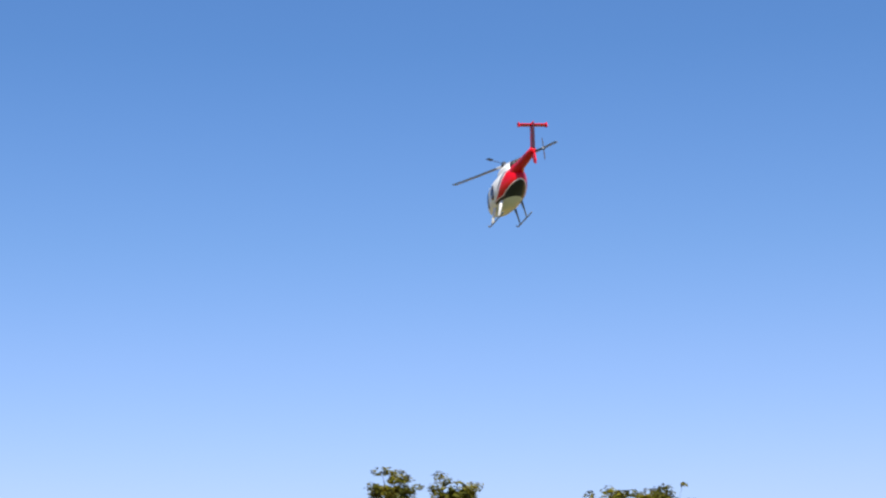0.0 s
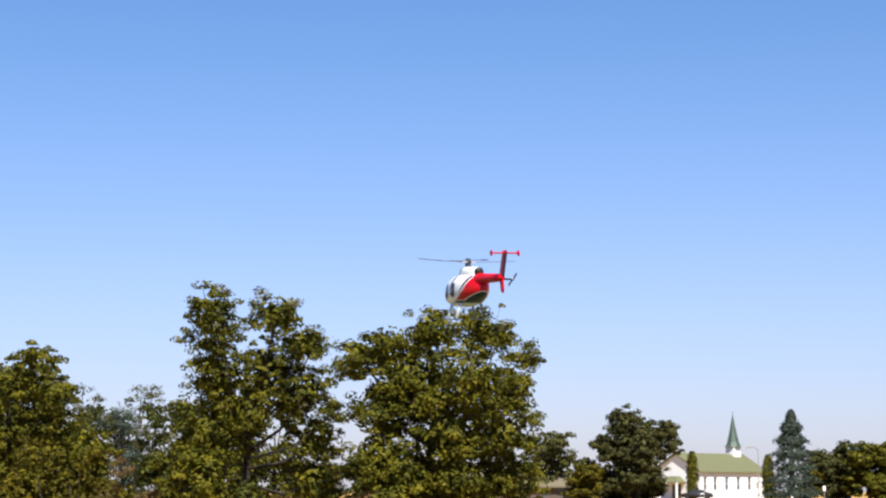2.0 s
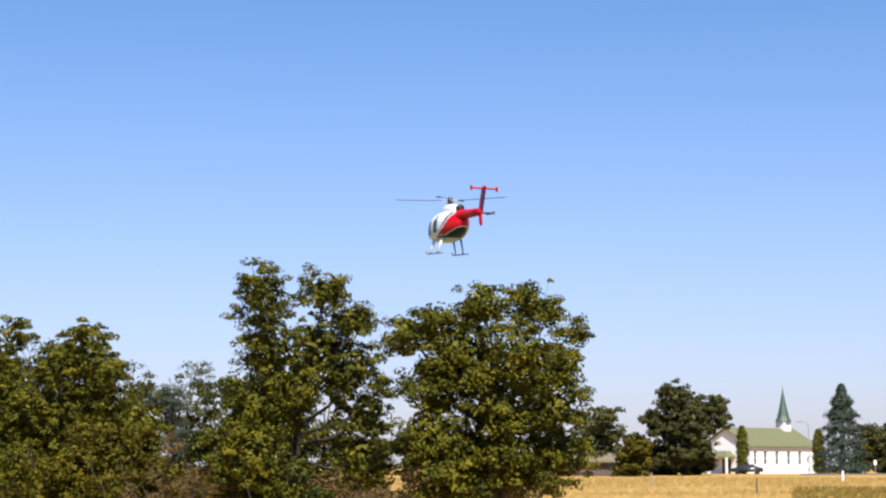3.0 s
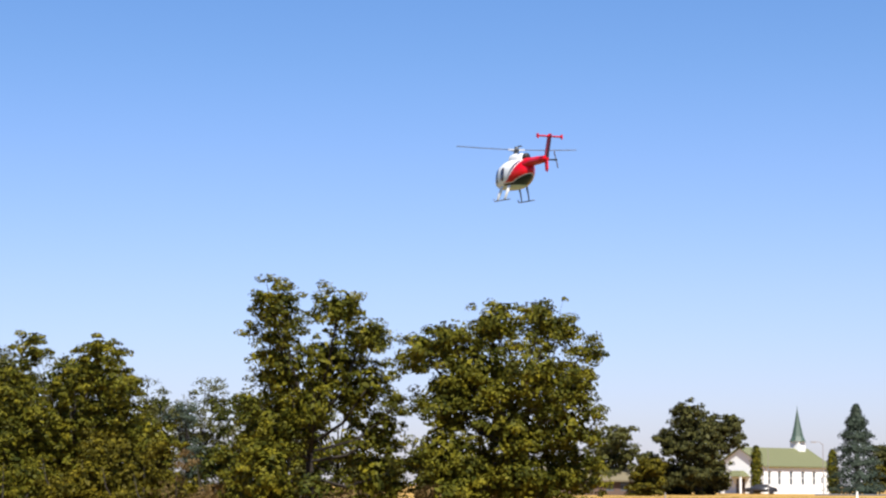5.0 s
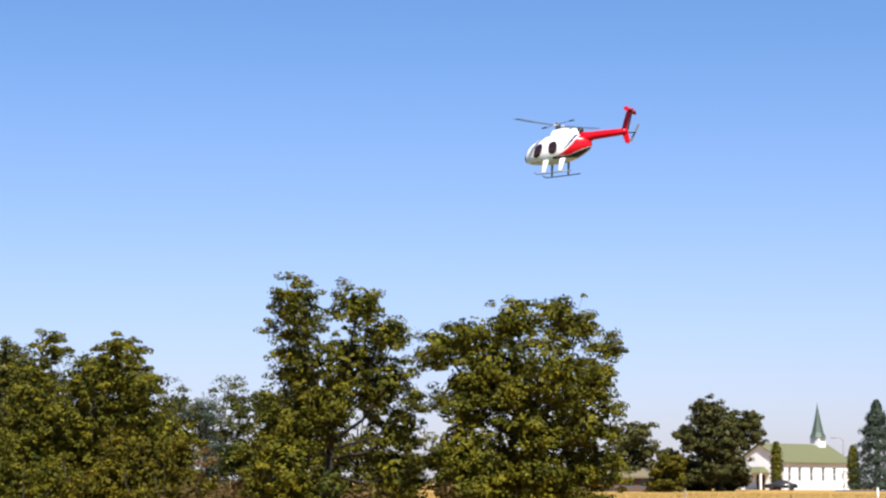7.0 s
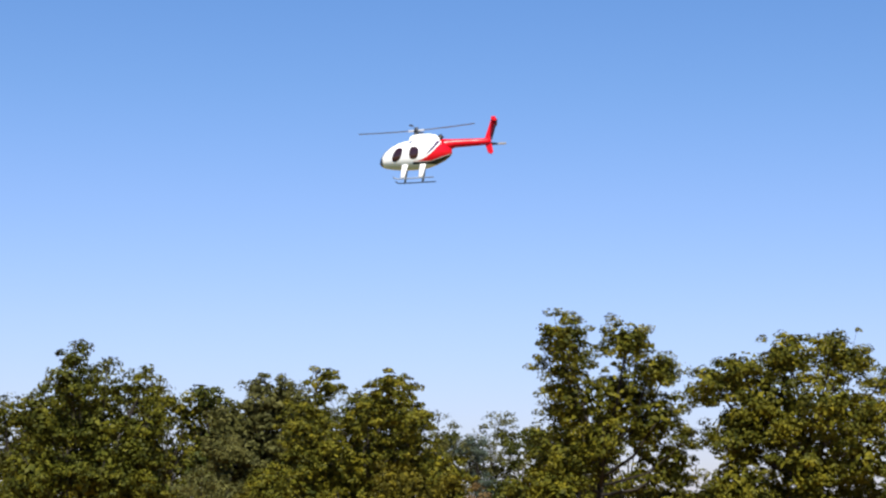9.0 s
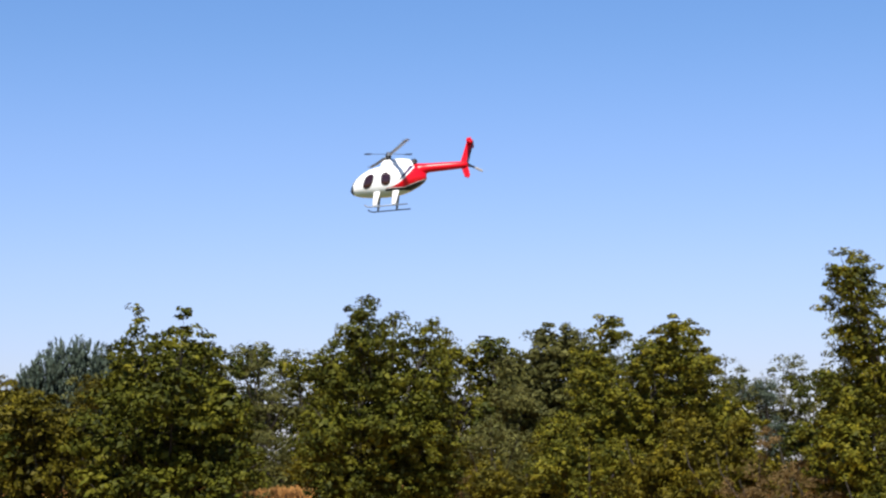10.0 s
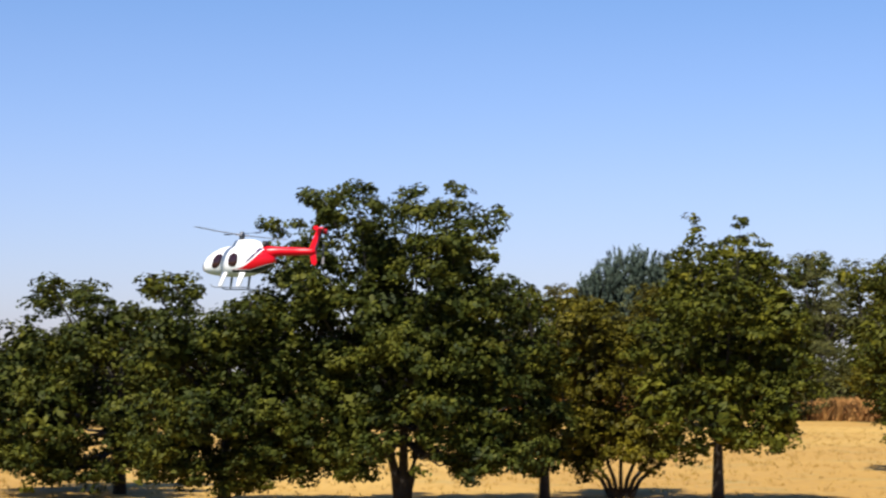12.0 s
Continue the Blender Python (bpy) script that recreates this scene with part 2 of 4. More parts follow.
    for s in range(stems):
        off = 0.0 if stems == 1 else (s - (stems - 1) / 2) * splay
        f = fork or max(low + 0.25 * (high - low), 0.35)
        pts = [(0.12 * off, 0, -0.05), (off * 0.3 + lean * 0.3, 0.02, f * 0.55), (off * 0.6 + lean, 0, f), (off * 0.9 + lean * 1.2, 0.05, (f + top) / 2), (off + lean, 0, top)]
        bm = tube(bmesh.new(), pts, [trunk * 1.25, trunk, trunk * 0.85, trunk * 0.5, trunk * 0.12], 9)
        part("trunk", bm, BARK, root, smooth=True)
    if limbs:
        f = fork or max(low + 0.25 * (high - low), 0.35)
        for k, (c, r) in enumerate(lobes):
            if r < 0.12 * wide and r > 0.08:
                continue
            start = Vector((lean, 0, min(f + 0.1 + 0.35 * max(0, c[2] - f), top * 0.95)))
            end = Vector(c)
            thick = trunk * min(1.0, 0.12 + r / (0.3 * wide))
            mid = start.lerp(end, 0.55) + Vector((rng.normal() * 0.06, rng.normal() * 0.06, -0.12 * (end - start).length))
            bm = tube(bmesh.new(), [start, mid, end, end + (end - mid).normalized() * r * 0.6],
                      [thick * w for w in (0.36, 0.25, 0.14, 0.05)], 5)
            part("limb", bm, BARK, root, smooth=True)
    return root


# ---- ground ----
def ground():
    bm = bmesh.new()
    n = 90
    ring = [0.0] + [3.0 * 1.09 ** k for k in range(n)]
    seg = 96
    rows = []
    for k, r in enumerate(ring):
        if k == 0:
            rows.append([bm.verts.new((0, 0, 0))])
            continue
        row = []
        for s in range(seg):
            a = 2 * math.pi * s / seg
            x, y = r * math.sin(a), r * math.cos(a)
            z = 0.10 * noise.noise(Vector((x * 0.05, y * 0.05, 0))) + 0.03 * noise.noise(Vector((x * 0.4, y * 0.4, 3)))
            row.append(bm.verts.new((x, y, z * min(1, r / 10) + 0.6 * min(1, max(0, (r - 137) / 100)))))
        rows.append(row)
    for s in range(seg):
        bm.faces.new((rows[0][0], rows[1][(s + 1) % seg], rows[1][s]))
    for a, b in zip(rows[1:], rows[2:]):
        for s in range(seg):
            bm.faces.new((a[s], a[(s + 1) % seg], b[(s + 1) % seg], b[s]))
    ob = mesh_object("ground", bm, FIELD, smooth=True)
    return tagged(ob, "dry golden grass field reaching to the horizon", "field", kind="structure")


ground()

# ---- the near row of trees: sideways, height and radius of each lobe of the crown ----
tree([(-0.62, 5.1, 0.6), (-0.87, 5.44, 0.4), (0.54, 5.25, 0.58), (1.03, 4.67, 0.48), (1.37, 4.76, 0.28), (-1.29, 4.83, 0.18), (-0.53, 4.07, 0.78), (0.37, 4.1, 0.71), (1.17, 3.71, 0.64), (-0.71, 2.9, 0.82), (0.05, 3.25, 0.56), (1.38, 2.77, 0.56), (1.7, 3.31, 0.41), (-0.9, 1.98, 0.91), (1.32, 1.9, 0.68), (-0.3, 1.15, 0.8)],
     5.42, 38.7, LEAF_OLIVE, 'tall olive-green broadleaf tree with open gaps in its crown', 1, trunk=0.1, dense=1.15)
tree([(-0.26, 4.77, 0.56), (0.54, 4.82, 0.47), (0.97, 4.74, 0.36), (-1.11, 4.47, 0.54), (-1.69, 4.23, 0.43), (-1.98, 4.06, 0.26), (1.4, 4.29, 0.39), (-0.57, 3.86, 0.81), (0.5, 3.77, 0.83), (1.22, 3.65, 0.43), (-1.19, 3.3, 0.73), (-0.02, 2.84, 0.94), (1.04, 2.86, 0.66), (-1.17, 2.39, 0.77), (0.21, 1.88, 1.01), (1.21, 1.95, 0.66), (-0.94, 1.59, 0.81), (0.99, 5.25, 0.05)],
     -0.56, 36.3, LEAF_OLIVE, 'round olive-green broadleaf tree beside the taller one', 2, trunk=0.1, dense=1.3)
tree([(-0.18, 5.78, 1.2), (-1.41, 4.93, 0.95), (0.64, 5.57, 0.95), (-0.8, 3.95, 1.65), (0.83, 3.73, 1.65), (-0.2, 2.13, 1.85)],
     15.14, 69.9, LEAF_GREY, "dull grey-green domed tree at the field's far edge", 3, leaf=0.12, clump=0.20, trunk=0.08)
tree([(-1.44, 5.82, 0.64), (0.62, 5.57, 0.71), (1.29, 5.74, 0.39), (0.04, 4.67, 0.99), (-1.9, 4.27, 1.17), (1.36, 4.68, 0.71), (-0.5, 3.24, 1.55), (1.25, 3.4, 1.34), (2.29, 3.03, 0.99), (-2.26, 2.36, 1.41), (0.35, 1.79, 1.59), (2.26, 1.76, 1.06)],
     12.31, 59.8, LEAF_OLIVE, 'yellow-green tree with a sparse airy top', 4, leaf=0.11, clump=0.17, trunk=0.06, dense=0.75)
tree([(-0.29, 4.7, 0.31), (-0.38, 4.14, 0.5), (0.28, 4.36, 0.36), (1.0, 4.14, 0.36), (1.3, 3.88, 0.24), (-0.8, 3.43, 0.61), (0.14, 3.41, 0.72), (0.97, 3.19, 0.61), (-0.99, 2.49, 0.78), (0.21, 2.36, 0.93), (1.09, 2.35, 0.72), (-0.76, 1.55, 0.82), (0.28, 1.44, 0.82), (1.11, 1.43, 0.61), (-0.83, 0.88, 0.39), (0.77, 0.72, 0.35)],
     20.50, 36.9, LEAF_MOSS, 'young green broadleaf tree with a pointed top', 5, trunk=0.1, dense=1.3, fork=1.0)
tree([(-0.35, 3.7, 0.12), (-0.25, 3.31, 0.25), (0.3, 3.77, 0.08), (0.27, 3.37, 0.31), (-0.53, 3.29, 0.17), (0.58, 3.13, 0.28), (-0.51, 2.71, 0.42), (0.13, 2.71, 0.58), (0.79, 2.56, 0.49), (-0.78, 2.05, 0.47), (0.04, 1.99, 0.67), (0.85, 1.91, 0.58), (1.15, 1.7, 0.32), (-0.75, 1.41, 0.49), (0.03, 1.33, 0.66), (0.83, 1.3, 0.47), (-0.53, 0.86, 0.31), (0.25, 0.97, 0.28), (0.9, 1.01, 0.15), (-0.32, 3.55, 0.13), (-0.36, 3.83, 0.09), (0.29, 3.62, 0.11), (0.3, 3.84, 0.09), (0.0, 3.5, 0.12), (0.62, 3.45, 0.1)],
     26.94, 25.9, LEAF_MOSS, 'young broadleaf tree with thin leading shoots and bare trunk', 6, trunk=0.075, dense=1.3, fork=0.75)
tree([(-0.47, 2.55, 0.42), (-0.75, 2.23, 0.49), (0.01, 2.23, 0.45), (-0.32, 1.66, 0.62), (-0.32, 0.97, 0.62), (0.23, 0.94, 0.53), (-0.73, 0.75, 0.42), (0.4, 1.58, 0.4), (0.46, 0.61, 0.24), (-0.49, 0.44, 0.21)],
     29.79, 27.4, LEAF_GOLD, 'low golden-olive tree on several stems', 7, trunk=0.03, stems=7, splay=0.3, dense=1.2, fork=0.5)
tree([(-0.25, 2.56, 0.38), (-0.08, 1.94, 0.47), (-0.16, 1.23, 0.54), (-0.09, 0.78, 0.35), (-0.31, 1.94, 0.45)],
     32.04, 25.6, LEAF_GREEN, 'slim dark green tree leaning beside the large maple', 8, trunk=0.07, dense=1.3, fork=0.6)
tree([(-1.0, 3.84, 0.32), (-0.57, 3.76, 0.35), (0.13, 4.09, 0.1), (0.17, 3.68, 0.35), (0.59, 3.9, 0.25), (1.02, 3.69, 0.23), (-1.5, 3.61, 0.19), (-1.14, 3.24, 0.4), (-0.28, 3.2, 0.56), (0.59, 3.2, 0.5), (1.09, 3.34, 0.16), (-1.17, 2.65, 0.47), (-0.27, 2.51, 0.63), (0.73, 2.61, 0.62), (1.23, 2.76, 0.33), (-0.84, 1.96, 0.55), (0.09, 1.89, 0.69), (1.02, 1.96, 0.62), (-0.66, 1.27, 0.55), (1.01, 1.23, 0.57), (0.3, 1.31, 0.43), (-0.52, 0.8, 0.33), (0.87, 0.76, 0.33), (-1.05, 0.87, 0.32), (-0.69, 0.74, 0.32), (-0.27, 0.87, 0.27), (0.37, 0.83, 0.3), (0.8, 0.72, 0.33), (1.23, 0.83, 0.36), (1.55, 0.78, 0.32), (-0.83, 0.56, 0.16), (-1.57, 3.13, 0.29), (-1.49, 2.75, 0.32), (-1.73, 3.66, 0.14)],
     36.23, 24.4, LEAF_GREEN, 'broad dark green maple tree with a short bare trunk', 9, trunk=0.065, dense=1.7, fork=0.8, stems=3, splay=0.3)
tree([(-0.93, 2.83, 0.3), (-0.46, 2.76, 0.35), (-1.24, 2.64, 0.22), (-1.3, 2.05, 0.51), (-0.52, 2.05, 0.63), (0.06, 2.41, 0.43), (-0.89, 1.18, 0.71), (0.05, 1.17, 0.63), (-1.03, 0.56, 0.43), (-1.6, 1.62, 0.5), (-1.61, 0.89, 0.5), (-1.41, 0.54, 0.37), (-0.95, 0.45, 0.37), (-0.49, 0.47, 0.36), (-0.1, 0.52, 0.33), (0.26, 0.5, 0.3)],
     44.56, 27.9, LEAF_GREEN, 'dark green bushy tree with drooping lower boughs', 10, trunk=0.085, dense=1.6, fork=0.55)
tree([(-0.91, 2.84, 0.22), (-0.62, 2.72, 0.29), (-0.72, 2.05, 0.63), (-0.01, 2.17, 0.53), (0.28, 2.45, 0.38), (0.57, 1.92, 0.56), (-0.42, 1.23, 0.69), (0.51, 1.23, 0.63), (0.88, 0.83, 0.46), (-0.7, 0.65, 0.38), (0.19, 0.59, 0.41), (-0.77, 0.62, 0.32), (-0.34, 0.54, 0.32), (0.09, 0.51, 0.32), (0.52, 0.57, 0.32), (0.95, 0.63, 0.3), (0.5, 2.54, 0.29), (0.72, 2.25, 0.33)],
     41.52, 24.9, LEAF_GREEN, 'low spreading green tree with boughs near the grass', 11, trunk=0.08, dense=1.6, fork=0.55)
tree([(0.29, 1.9, 0.55), (-0.32, 2.32, 0.66), (-0.59, 1.35, 0.88), (0.22, 0.98, 0.77), (-0.16, 0.34, 0.77)],
     49.00, 36.9, LEAF_GREY, 'grey-green tree at the end of the row', 12, trunk=0.09, dense=1.0)
tree([(-1.2, 10.3, 2.4), (1.5, 10.4, 0.9), (1.2, 9.0, 1.9), (4.0, 9.4, 1.8), (5.1, 7.4, 1.0), (0.3, 6.3, 3.3), (2.9, 7.6, 1.6), (-4.2, 7.4, 1.6), (-6.2, 5.1, 1.5), (-2.6, 6.6, 2.2), (-4.7, 2.9, 2.3), (-1.4, 2.9, 2.6), (2.0, 3.4, 2.0)],
     -6.08, 248.4, LEAF_DARK, 'large dark green oak beside the white church', 13, leaf=0.4, clump=0.62, trunk=0.45, dense=1.5)
tree([(0.33, 6.96, 2.8), (-1.04, 4.96, 2.8), (1.71, 5.01, 2.38), (-0.0, 2.82, 2.52)],
     -3.50, 236.3, LEAF_GREY, 'pale grey-green willow behind the low house', 14, leaf=0.4, clump=0.6, trunk=0.35, dense=0.7)


def plume_willow(turn, away, high, label, seed):
    """A willow whose many upright plumes stand out one by one along its top."""
    rng = np.random.default_rng(seed)
    root = new("tree")
    root.matrix_world = Matrix.Translation(place(turn, away)) @ Matrix.Rotation(radians(turn), 4, "Z")
    tagged(root, label, "tree")
    cs, outs = [], []
    for k in range(330):
        u, v = rng.uniform(-3.0, 3.0), rng.uniform(-1.6, 1.6)
        tip = np.array((u, v, (high - 0.23 * (u - 0.6) ** 2 - 0.2 * abs(v)) * (rng.uniform(0.86, 1.03) if k % 3 else rng.uniform(0.5, 0.85))))
        foot = np.array((u * 0.45, v * 0.4, tip[2] * 0.35))
        f = rng.uniform(0.3, 1.0, 70)
        wide = 0.22 * (1.06 - f)[:, None] ** 0.7
        cs.append(foot + (tip - foot) * f[:, None] ** 0.9 + rng.normal(size=(70, 3)) * wide)
        outs.append(rng.normal(size=(70, 3)) * 0.4 + np.array((0, -0.4, 0)))
    crown = leaves_mesh("crown", np.concatenate(cs), np.concatenate(outs), 0.42, rng, LEAF_BLUE, 0.2, 0.85)
    crown.parent = root
    for s in (-0.9, 0.0, 0.8):
        part("trunk", tube(bmesh.new(), [(s * 0.2, 0, -0.1), (s * 0.6, 0, 1.6), (s * 1.4, 0, high * 0.62)], [0.16, 0.12, 0.03], 8), BARK, root, smooth=True)


plume_willow(29.74, 97.3, 8.3, "feathery blue-green willow behind the tree row", 15)


# ---- shrubs under and between the trees ----
def shrub(turn, away, wide, high, mat, label, seed, leaf=0.10, clump=0.17, dense=0.7, slim=0.5):
    rng = np.random.default_rng(seed)
    blobs = [(rng.uniform(-0.5, 0.5) * wide, high * rng.uniform(0.25, 0.62), wide * rng.uniform(0.2, 0.32)) for _ in range(6)]
    blobs += [(rng.uniform(-0.3, 0.3) * wide, high - wide * 0.2, wide * 0.2), (0.0, high * 0.2, wide * 0.35)]
    return tree(blobs, turn, away, mat, label, seed, leaf=leaf, clump=clump, dense=dense, trunk=0.03, stems=3,
                category="shrub", name="shrub", limbs=False, fork=high * 0.4, slim=slim)


shrub(12.04, 49.7, 3.2, 3.3, LEAF_GOLD, "yellow-green shrub below the airy tree", 41)
shrub(10.26, 47.1, 2.0, 2.9, LEAF_GOLD, "golden shrub in dry grass", 42)
shrub(9.32, 45.8, 1.3, 2.6, LEAF_BROWN, "half-dead brown shrub with bare twigs", 43, slim=0.25)
shrub(8.42, 38.4, 1.3, 1.9, LEAF_BROWN, "rust-brown weedy shrub in dry grass", 44, slim=0.3)
shrub(7.37, 41.0, 1.8, 3.0, LEAF_OLIVE, "olive shrub beside the tall tree", 45)
shrub(5.18, 33.6, 1.2, 1.95, LEAF_GREEN, "bright green low shrub at a tree's foot", 46)
shrub(2.37, 34.9, 1.3, 1.8, LEAF_BROWN, "brown dry shrub between two trees", 47, slim=0.3)
shrub(3.74, 42.3, 1.2, 1.5, LEAF_BROWN, "low brown shrub between two trees", 48, slim=0.3)
shrub(-1.88, 33.6, 1.0, 1.6, LEAF_GOLD, "golden shrub at the round tree's foot", 49)
shrub(14.29, 54.8, 3.0, 3.2, LEAF_OLIVE, "olive shrub below the domed tree", 50)
shrub(17.18, 64.8, 3.0, 4.6, LEAF_GREY, "pale grey-green willow shrub", 51, leaf=0.13, clump=0.24, slim=0.3)
shrub(16.14, 57.3, 2.4, 2.7, LEAF_GOLD, "golden-olive shrub in dry grass", 52)
shrub(18.30, 72.3, 2.0, 1.8, LEAF_BROWN, "dead twiggy shrub at the field's edge", 53, slim=0.2)
shrub(21.83, 74.7, 3.0, 5.0, LEAF_GOLD, "golden-olive tall shrub before the woods", 54, leaf=0.13, clump=0.24)
shrub(24.41, 77.0, 3.0, 5.0, LEAF_GREY, "pale grey-green shrub before the woods", 55, leaf=0.13, clump=0.24, slim=0.3)
shrub(28.44, 74.6, 4.0, 5.4, LEAF_GOLD, "golden tall shrub before the woods", 56, leaf=0.13, clump=0.24)
shrub(31.66, 74.8, 4.0, 5.4, LEAF_GOLD, "golden tall shrub behind the low tree", 57, leaf=0.13, clump=0.24)


# ---- the woods behind the field ----
def woods_tree(seed, mat, label, high, wide, slim=0.6):
    rng = np.random.default_rng(seed)
    blobs = []
    for k in range(17):
        z = rng.uniform(0.06, 0.93) if k > 4 else 0.08 + 0.03 * k
        room = wide * 0.5 * (1 - 0.6 * max(0.0, z - 0.45) / 0.5)
        blobs.append((rng.uniform(-1, 1) * room * 0.7, z * high, wide * rng.uniform(0.15, 0.24)))
    return tree(blobs, 0, 0, mat, label, seed, leaf=0.27, clump=0.42, dense=1.5, trunk=0.16, bunch=(12, 22),
                category="tree", name="woods_tree", group="woods behind the field", slim=slim)


KINDS = [woods_tree(61, LEAF_OLIVE, "olive-green tree in the woods behind the field", 8.0, 4.6),
         woods_tree(62, LEAF_GREY, "grey-green tree in the woods behind the field", 8.2, 4.4, 0.3),
         woods_tree(63, LEAF_GREEN, "dark green tree in the woods behind the field", 8.0, 4.2),
         woods_tree(64, LEAF_BLUE, "blue-green tree in the woods behind the field", 7.6, 4.0, 0.3)]
rng = np.random.default_rng(5)
spots, first = [], []
for row, away in ((0, 97), (1, 105)):
    turn = 4.6 + row * 0.7
    while turn < 50:
        high = 6.7 if turn < 11.5 else 8.1 if turn < 28.5 else 5.9 if turn < 36 else 3.4
        spots.append((turn, away + rng.uniform(-3, 3), high * rng.uniform(0.92, 1.05) / 8.0 * (1.0 if row == 0 else 1.04)))
        turn += rng.uniform(1.3, 1.86)
for k, (turn, away, size) in enumerate(spots):
    kind = KINDS[(k * 5 + k // 3) % 4]
    m = Matrix.Translation(place(turn, away)) @ Matrix.Rotation(rng.uniform(0, 6.28), 4, "Z") @ Matrix.Diagonal((size * rng.uniform(0.95, 1.2), size, size, 1))
    first.append(m) if k < 4 else copy_thing(kind, m)
for kind, m in zip(KINDS, first):
    kind.matrix_world = m
RISE = 0.6


def undergrowth(count, turns, aways, high, mat, label, seed, leaf=0.3):
    """A low thicket that nobody could count, in one mesh."""
    rng = np.random.default_rng(seed)
    t = np.radians(rng.uniform(*turns, count))
    r = rng.uniform(*aways, count)
    lift = high * (0.65 + 0.35 * np.sin(t * 37) * np.sin(t * 91 + 1)) * rng.uniform(0.05, 1.0, count) ** 0.8
    hubs = np.stack([-np.sin(t) * r, np.cos(t) * r, lift], 1)
    which = np.repeat(np.arange(count), 14)
    off = rng.normal(size=(len(which), 3)) * leaf * 0.9
    ob = leaves_mesh("undergrowth", hubs[which] + off, off / np.linalg.norm(off, axis=1)[:, None], leaf, rng, mat, 0.5)
    return tagged(ob, label, "thicket", kind="stuff")


undergrowth(1500, (4.2, 58.4), (107, 112), 4.2, LEAF_GREEN, "dense dark green thicket behind the field", 65)
undergrowth(1500, (33.5, 50), (60, 67), 3.0, LEAF_GREEN, "dark green thicket behind the maple row", 68, 0.24)
undergrowth(700, (-1.7, 7.4), (69, 74), 1.9, LEAF_BROWN, "low brown dry thicket behind the trees", 66, 0.2)
undergrowth(900, (7.4, 19.6), (74, 79), 3.0, LEAF_GOLD, "golden-olive thicket behind the trees", 67, 0.22)


def far_trees(turn, away, high, wide, mat, label, seed):
    rng = np.random.default_rng(seed)
    blobs = [(rng.uniform(-0.35, 0.35) * wide, high * rng.uniform(0.12, 0.82), wide * rng.uniform(0.2, 0.3)) for _ in range(12)]
    t = tree(blobs, turn, away, mat, label, seed, leaf=0.42, clump=0.62, dense=1.3, trunk=0.25, name="tree", limbs=False)
    t.location.z = RISE
    return t


far_trees(-11.85, 282.5, 8.4, 7.6, LEAF_DARK, "dark green tree beyond the road", 71)
far_trees(-12.26, 319.1, 10.6, 4.4, LEAF_BLUE, "tall dark tree beyond the road", 72)
far_trees(-12.84, 275.8, 9.0, 7.6, LEAF_OLIVE, "olive-green tree beyond the road", 73)
far_trees(-13.92, 281.2, 8.0, 8.0, LEAF_DARK, "dark green tree beyond the road", 74)
far_trees(-11.11, 273.1, 4.4, 3.0, LEAF_GOLD, "golden shrub beside the blue spruce", 75)
far_trees(-4.56, 229.6, 4.2, 4.2, LEAF_GOLD, "yellow-green bush beside the brown house", 76)
far_trees(-5.33, 254.3, 5.0, 5.0, LEAF_DARK, "dark bush at the oak's foot", 77)
far_trees(-6.46, 257.7, 3.4, 4.0, LEAF_DARK, "dark low bush at the oak's foot", 78)
far_trees(-0.09, 286.1, 6.0, 8.0, LEAF_GREY, "grey-green tree far behind the field", 80)
far_trees(1.68, 286.1, 6.0, 8.0, LEAF_GREY, "grey-green tree far behind the field", 81)
far_trees(3.61, 285.9, 6.0, 8.0, LEAF_GREY, "grey-green tree far behind the field", 82)


def conifer(turn, away, high, half, mat, label, seed, column=False):
    """A cone of drooping boughs, or a narrow column."""
    rng = np.random.default_rng(seed)
    root = tagged(new("conifer"), label, "conifer")
    root.matrix_world = Matrix.Translation(place(turn, away) + Vector((0, 0, RISE)))
    cs, outs = [], []
    for k in range(1500 if not column else 420):
        z = rng.uniform(0.03, 1.0)
        reach = half * ((1 - z) ** 0.64 if not column else math.sin(math.pi * min(1, 0.12 + 0.88 * z)) ** 0.4)
        reach *= 1 if column else 0.8 + 0.25 * math.sin(z * 46)
        a = rng.uniform(0, 2 * math.pi)
        d = np.array((math.cos(a), math.sin(a), 0))
        for s in rng.uniform(0.45, 1.0, 9):
            cs.append(d * reach * s + np.array((0, 0, z * high - (0 if column else 0.28 * reach * s))) + rng.normal(size=3) * 0.12)
            outs.append(d)
    crown = leaves_mesh("crown", np.array(cs), np.array(outs), 0.34, rng, mat, 0.4)
    crown.parent = root
    part("trunk", tube(bmesh.new(), [(0, 0, -0.1), (0, 0, high * 0.5), (0, 0, high * 0.96)], [half * 0.09, half * 0.06, 0.02]), BARK, root)
    return root


conifer(-10.64, 264.7, 12.0, 5.3, LEAF_BLUE, "tall blue-green spruce beside the white church", 91)
conifer(-7.75, 274.6, 6.6, 0.8, LEAF_OLIVE, "narrow columnar cedar before the church", 92, True)
conifer(-9.95, 278.6, 6.2, 0.85, LEAF_OLIVE, "narrow columnar cedar at the church's end", 93, True)


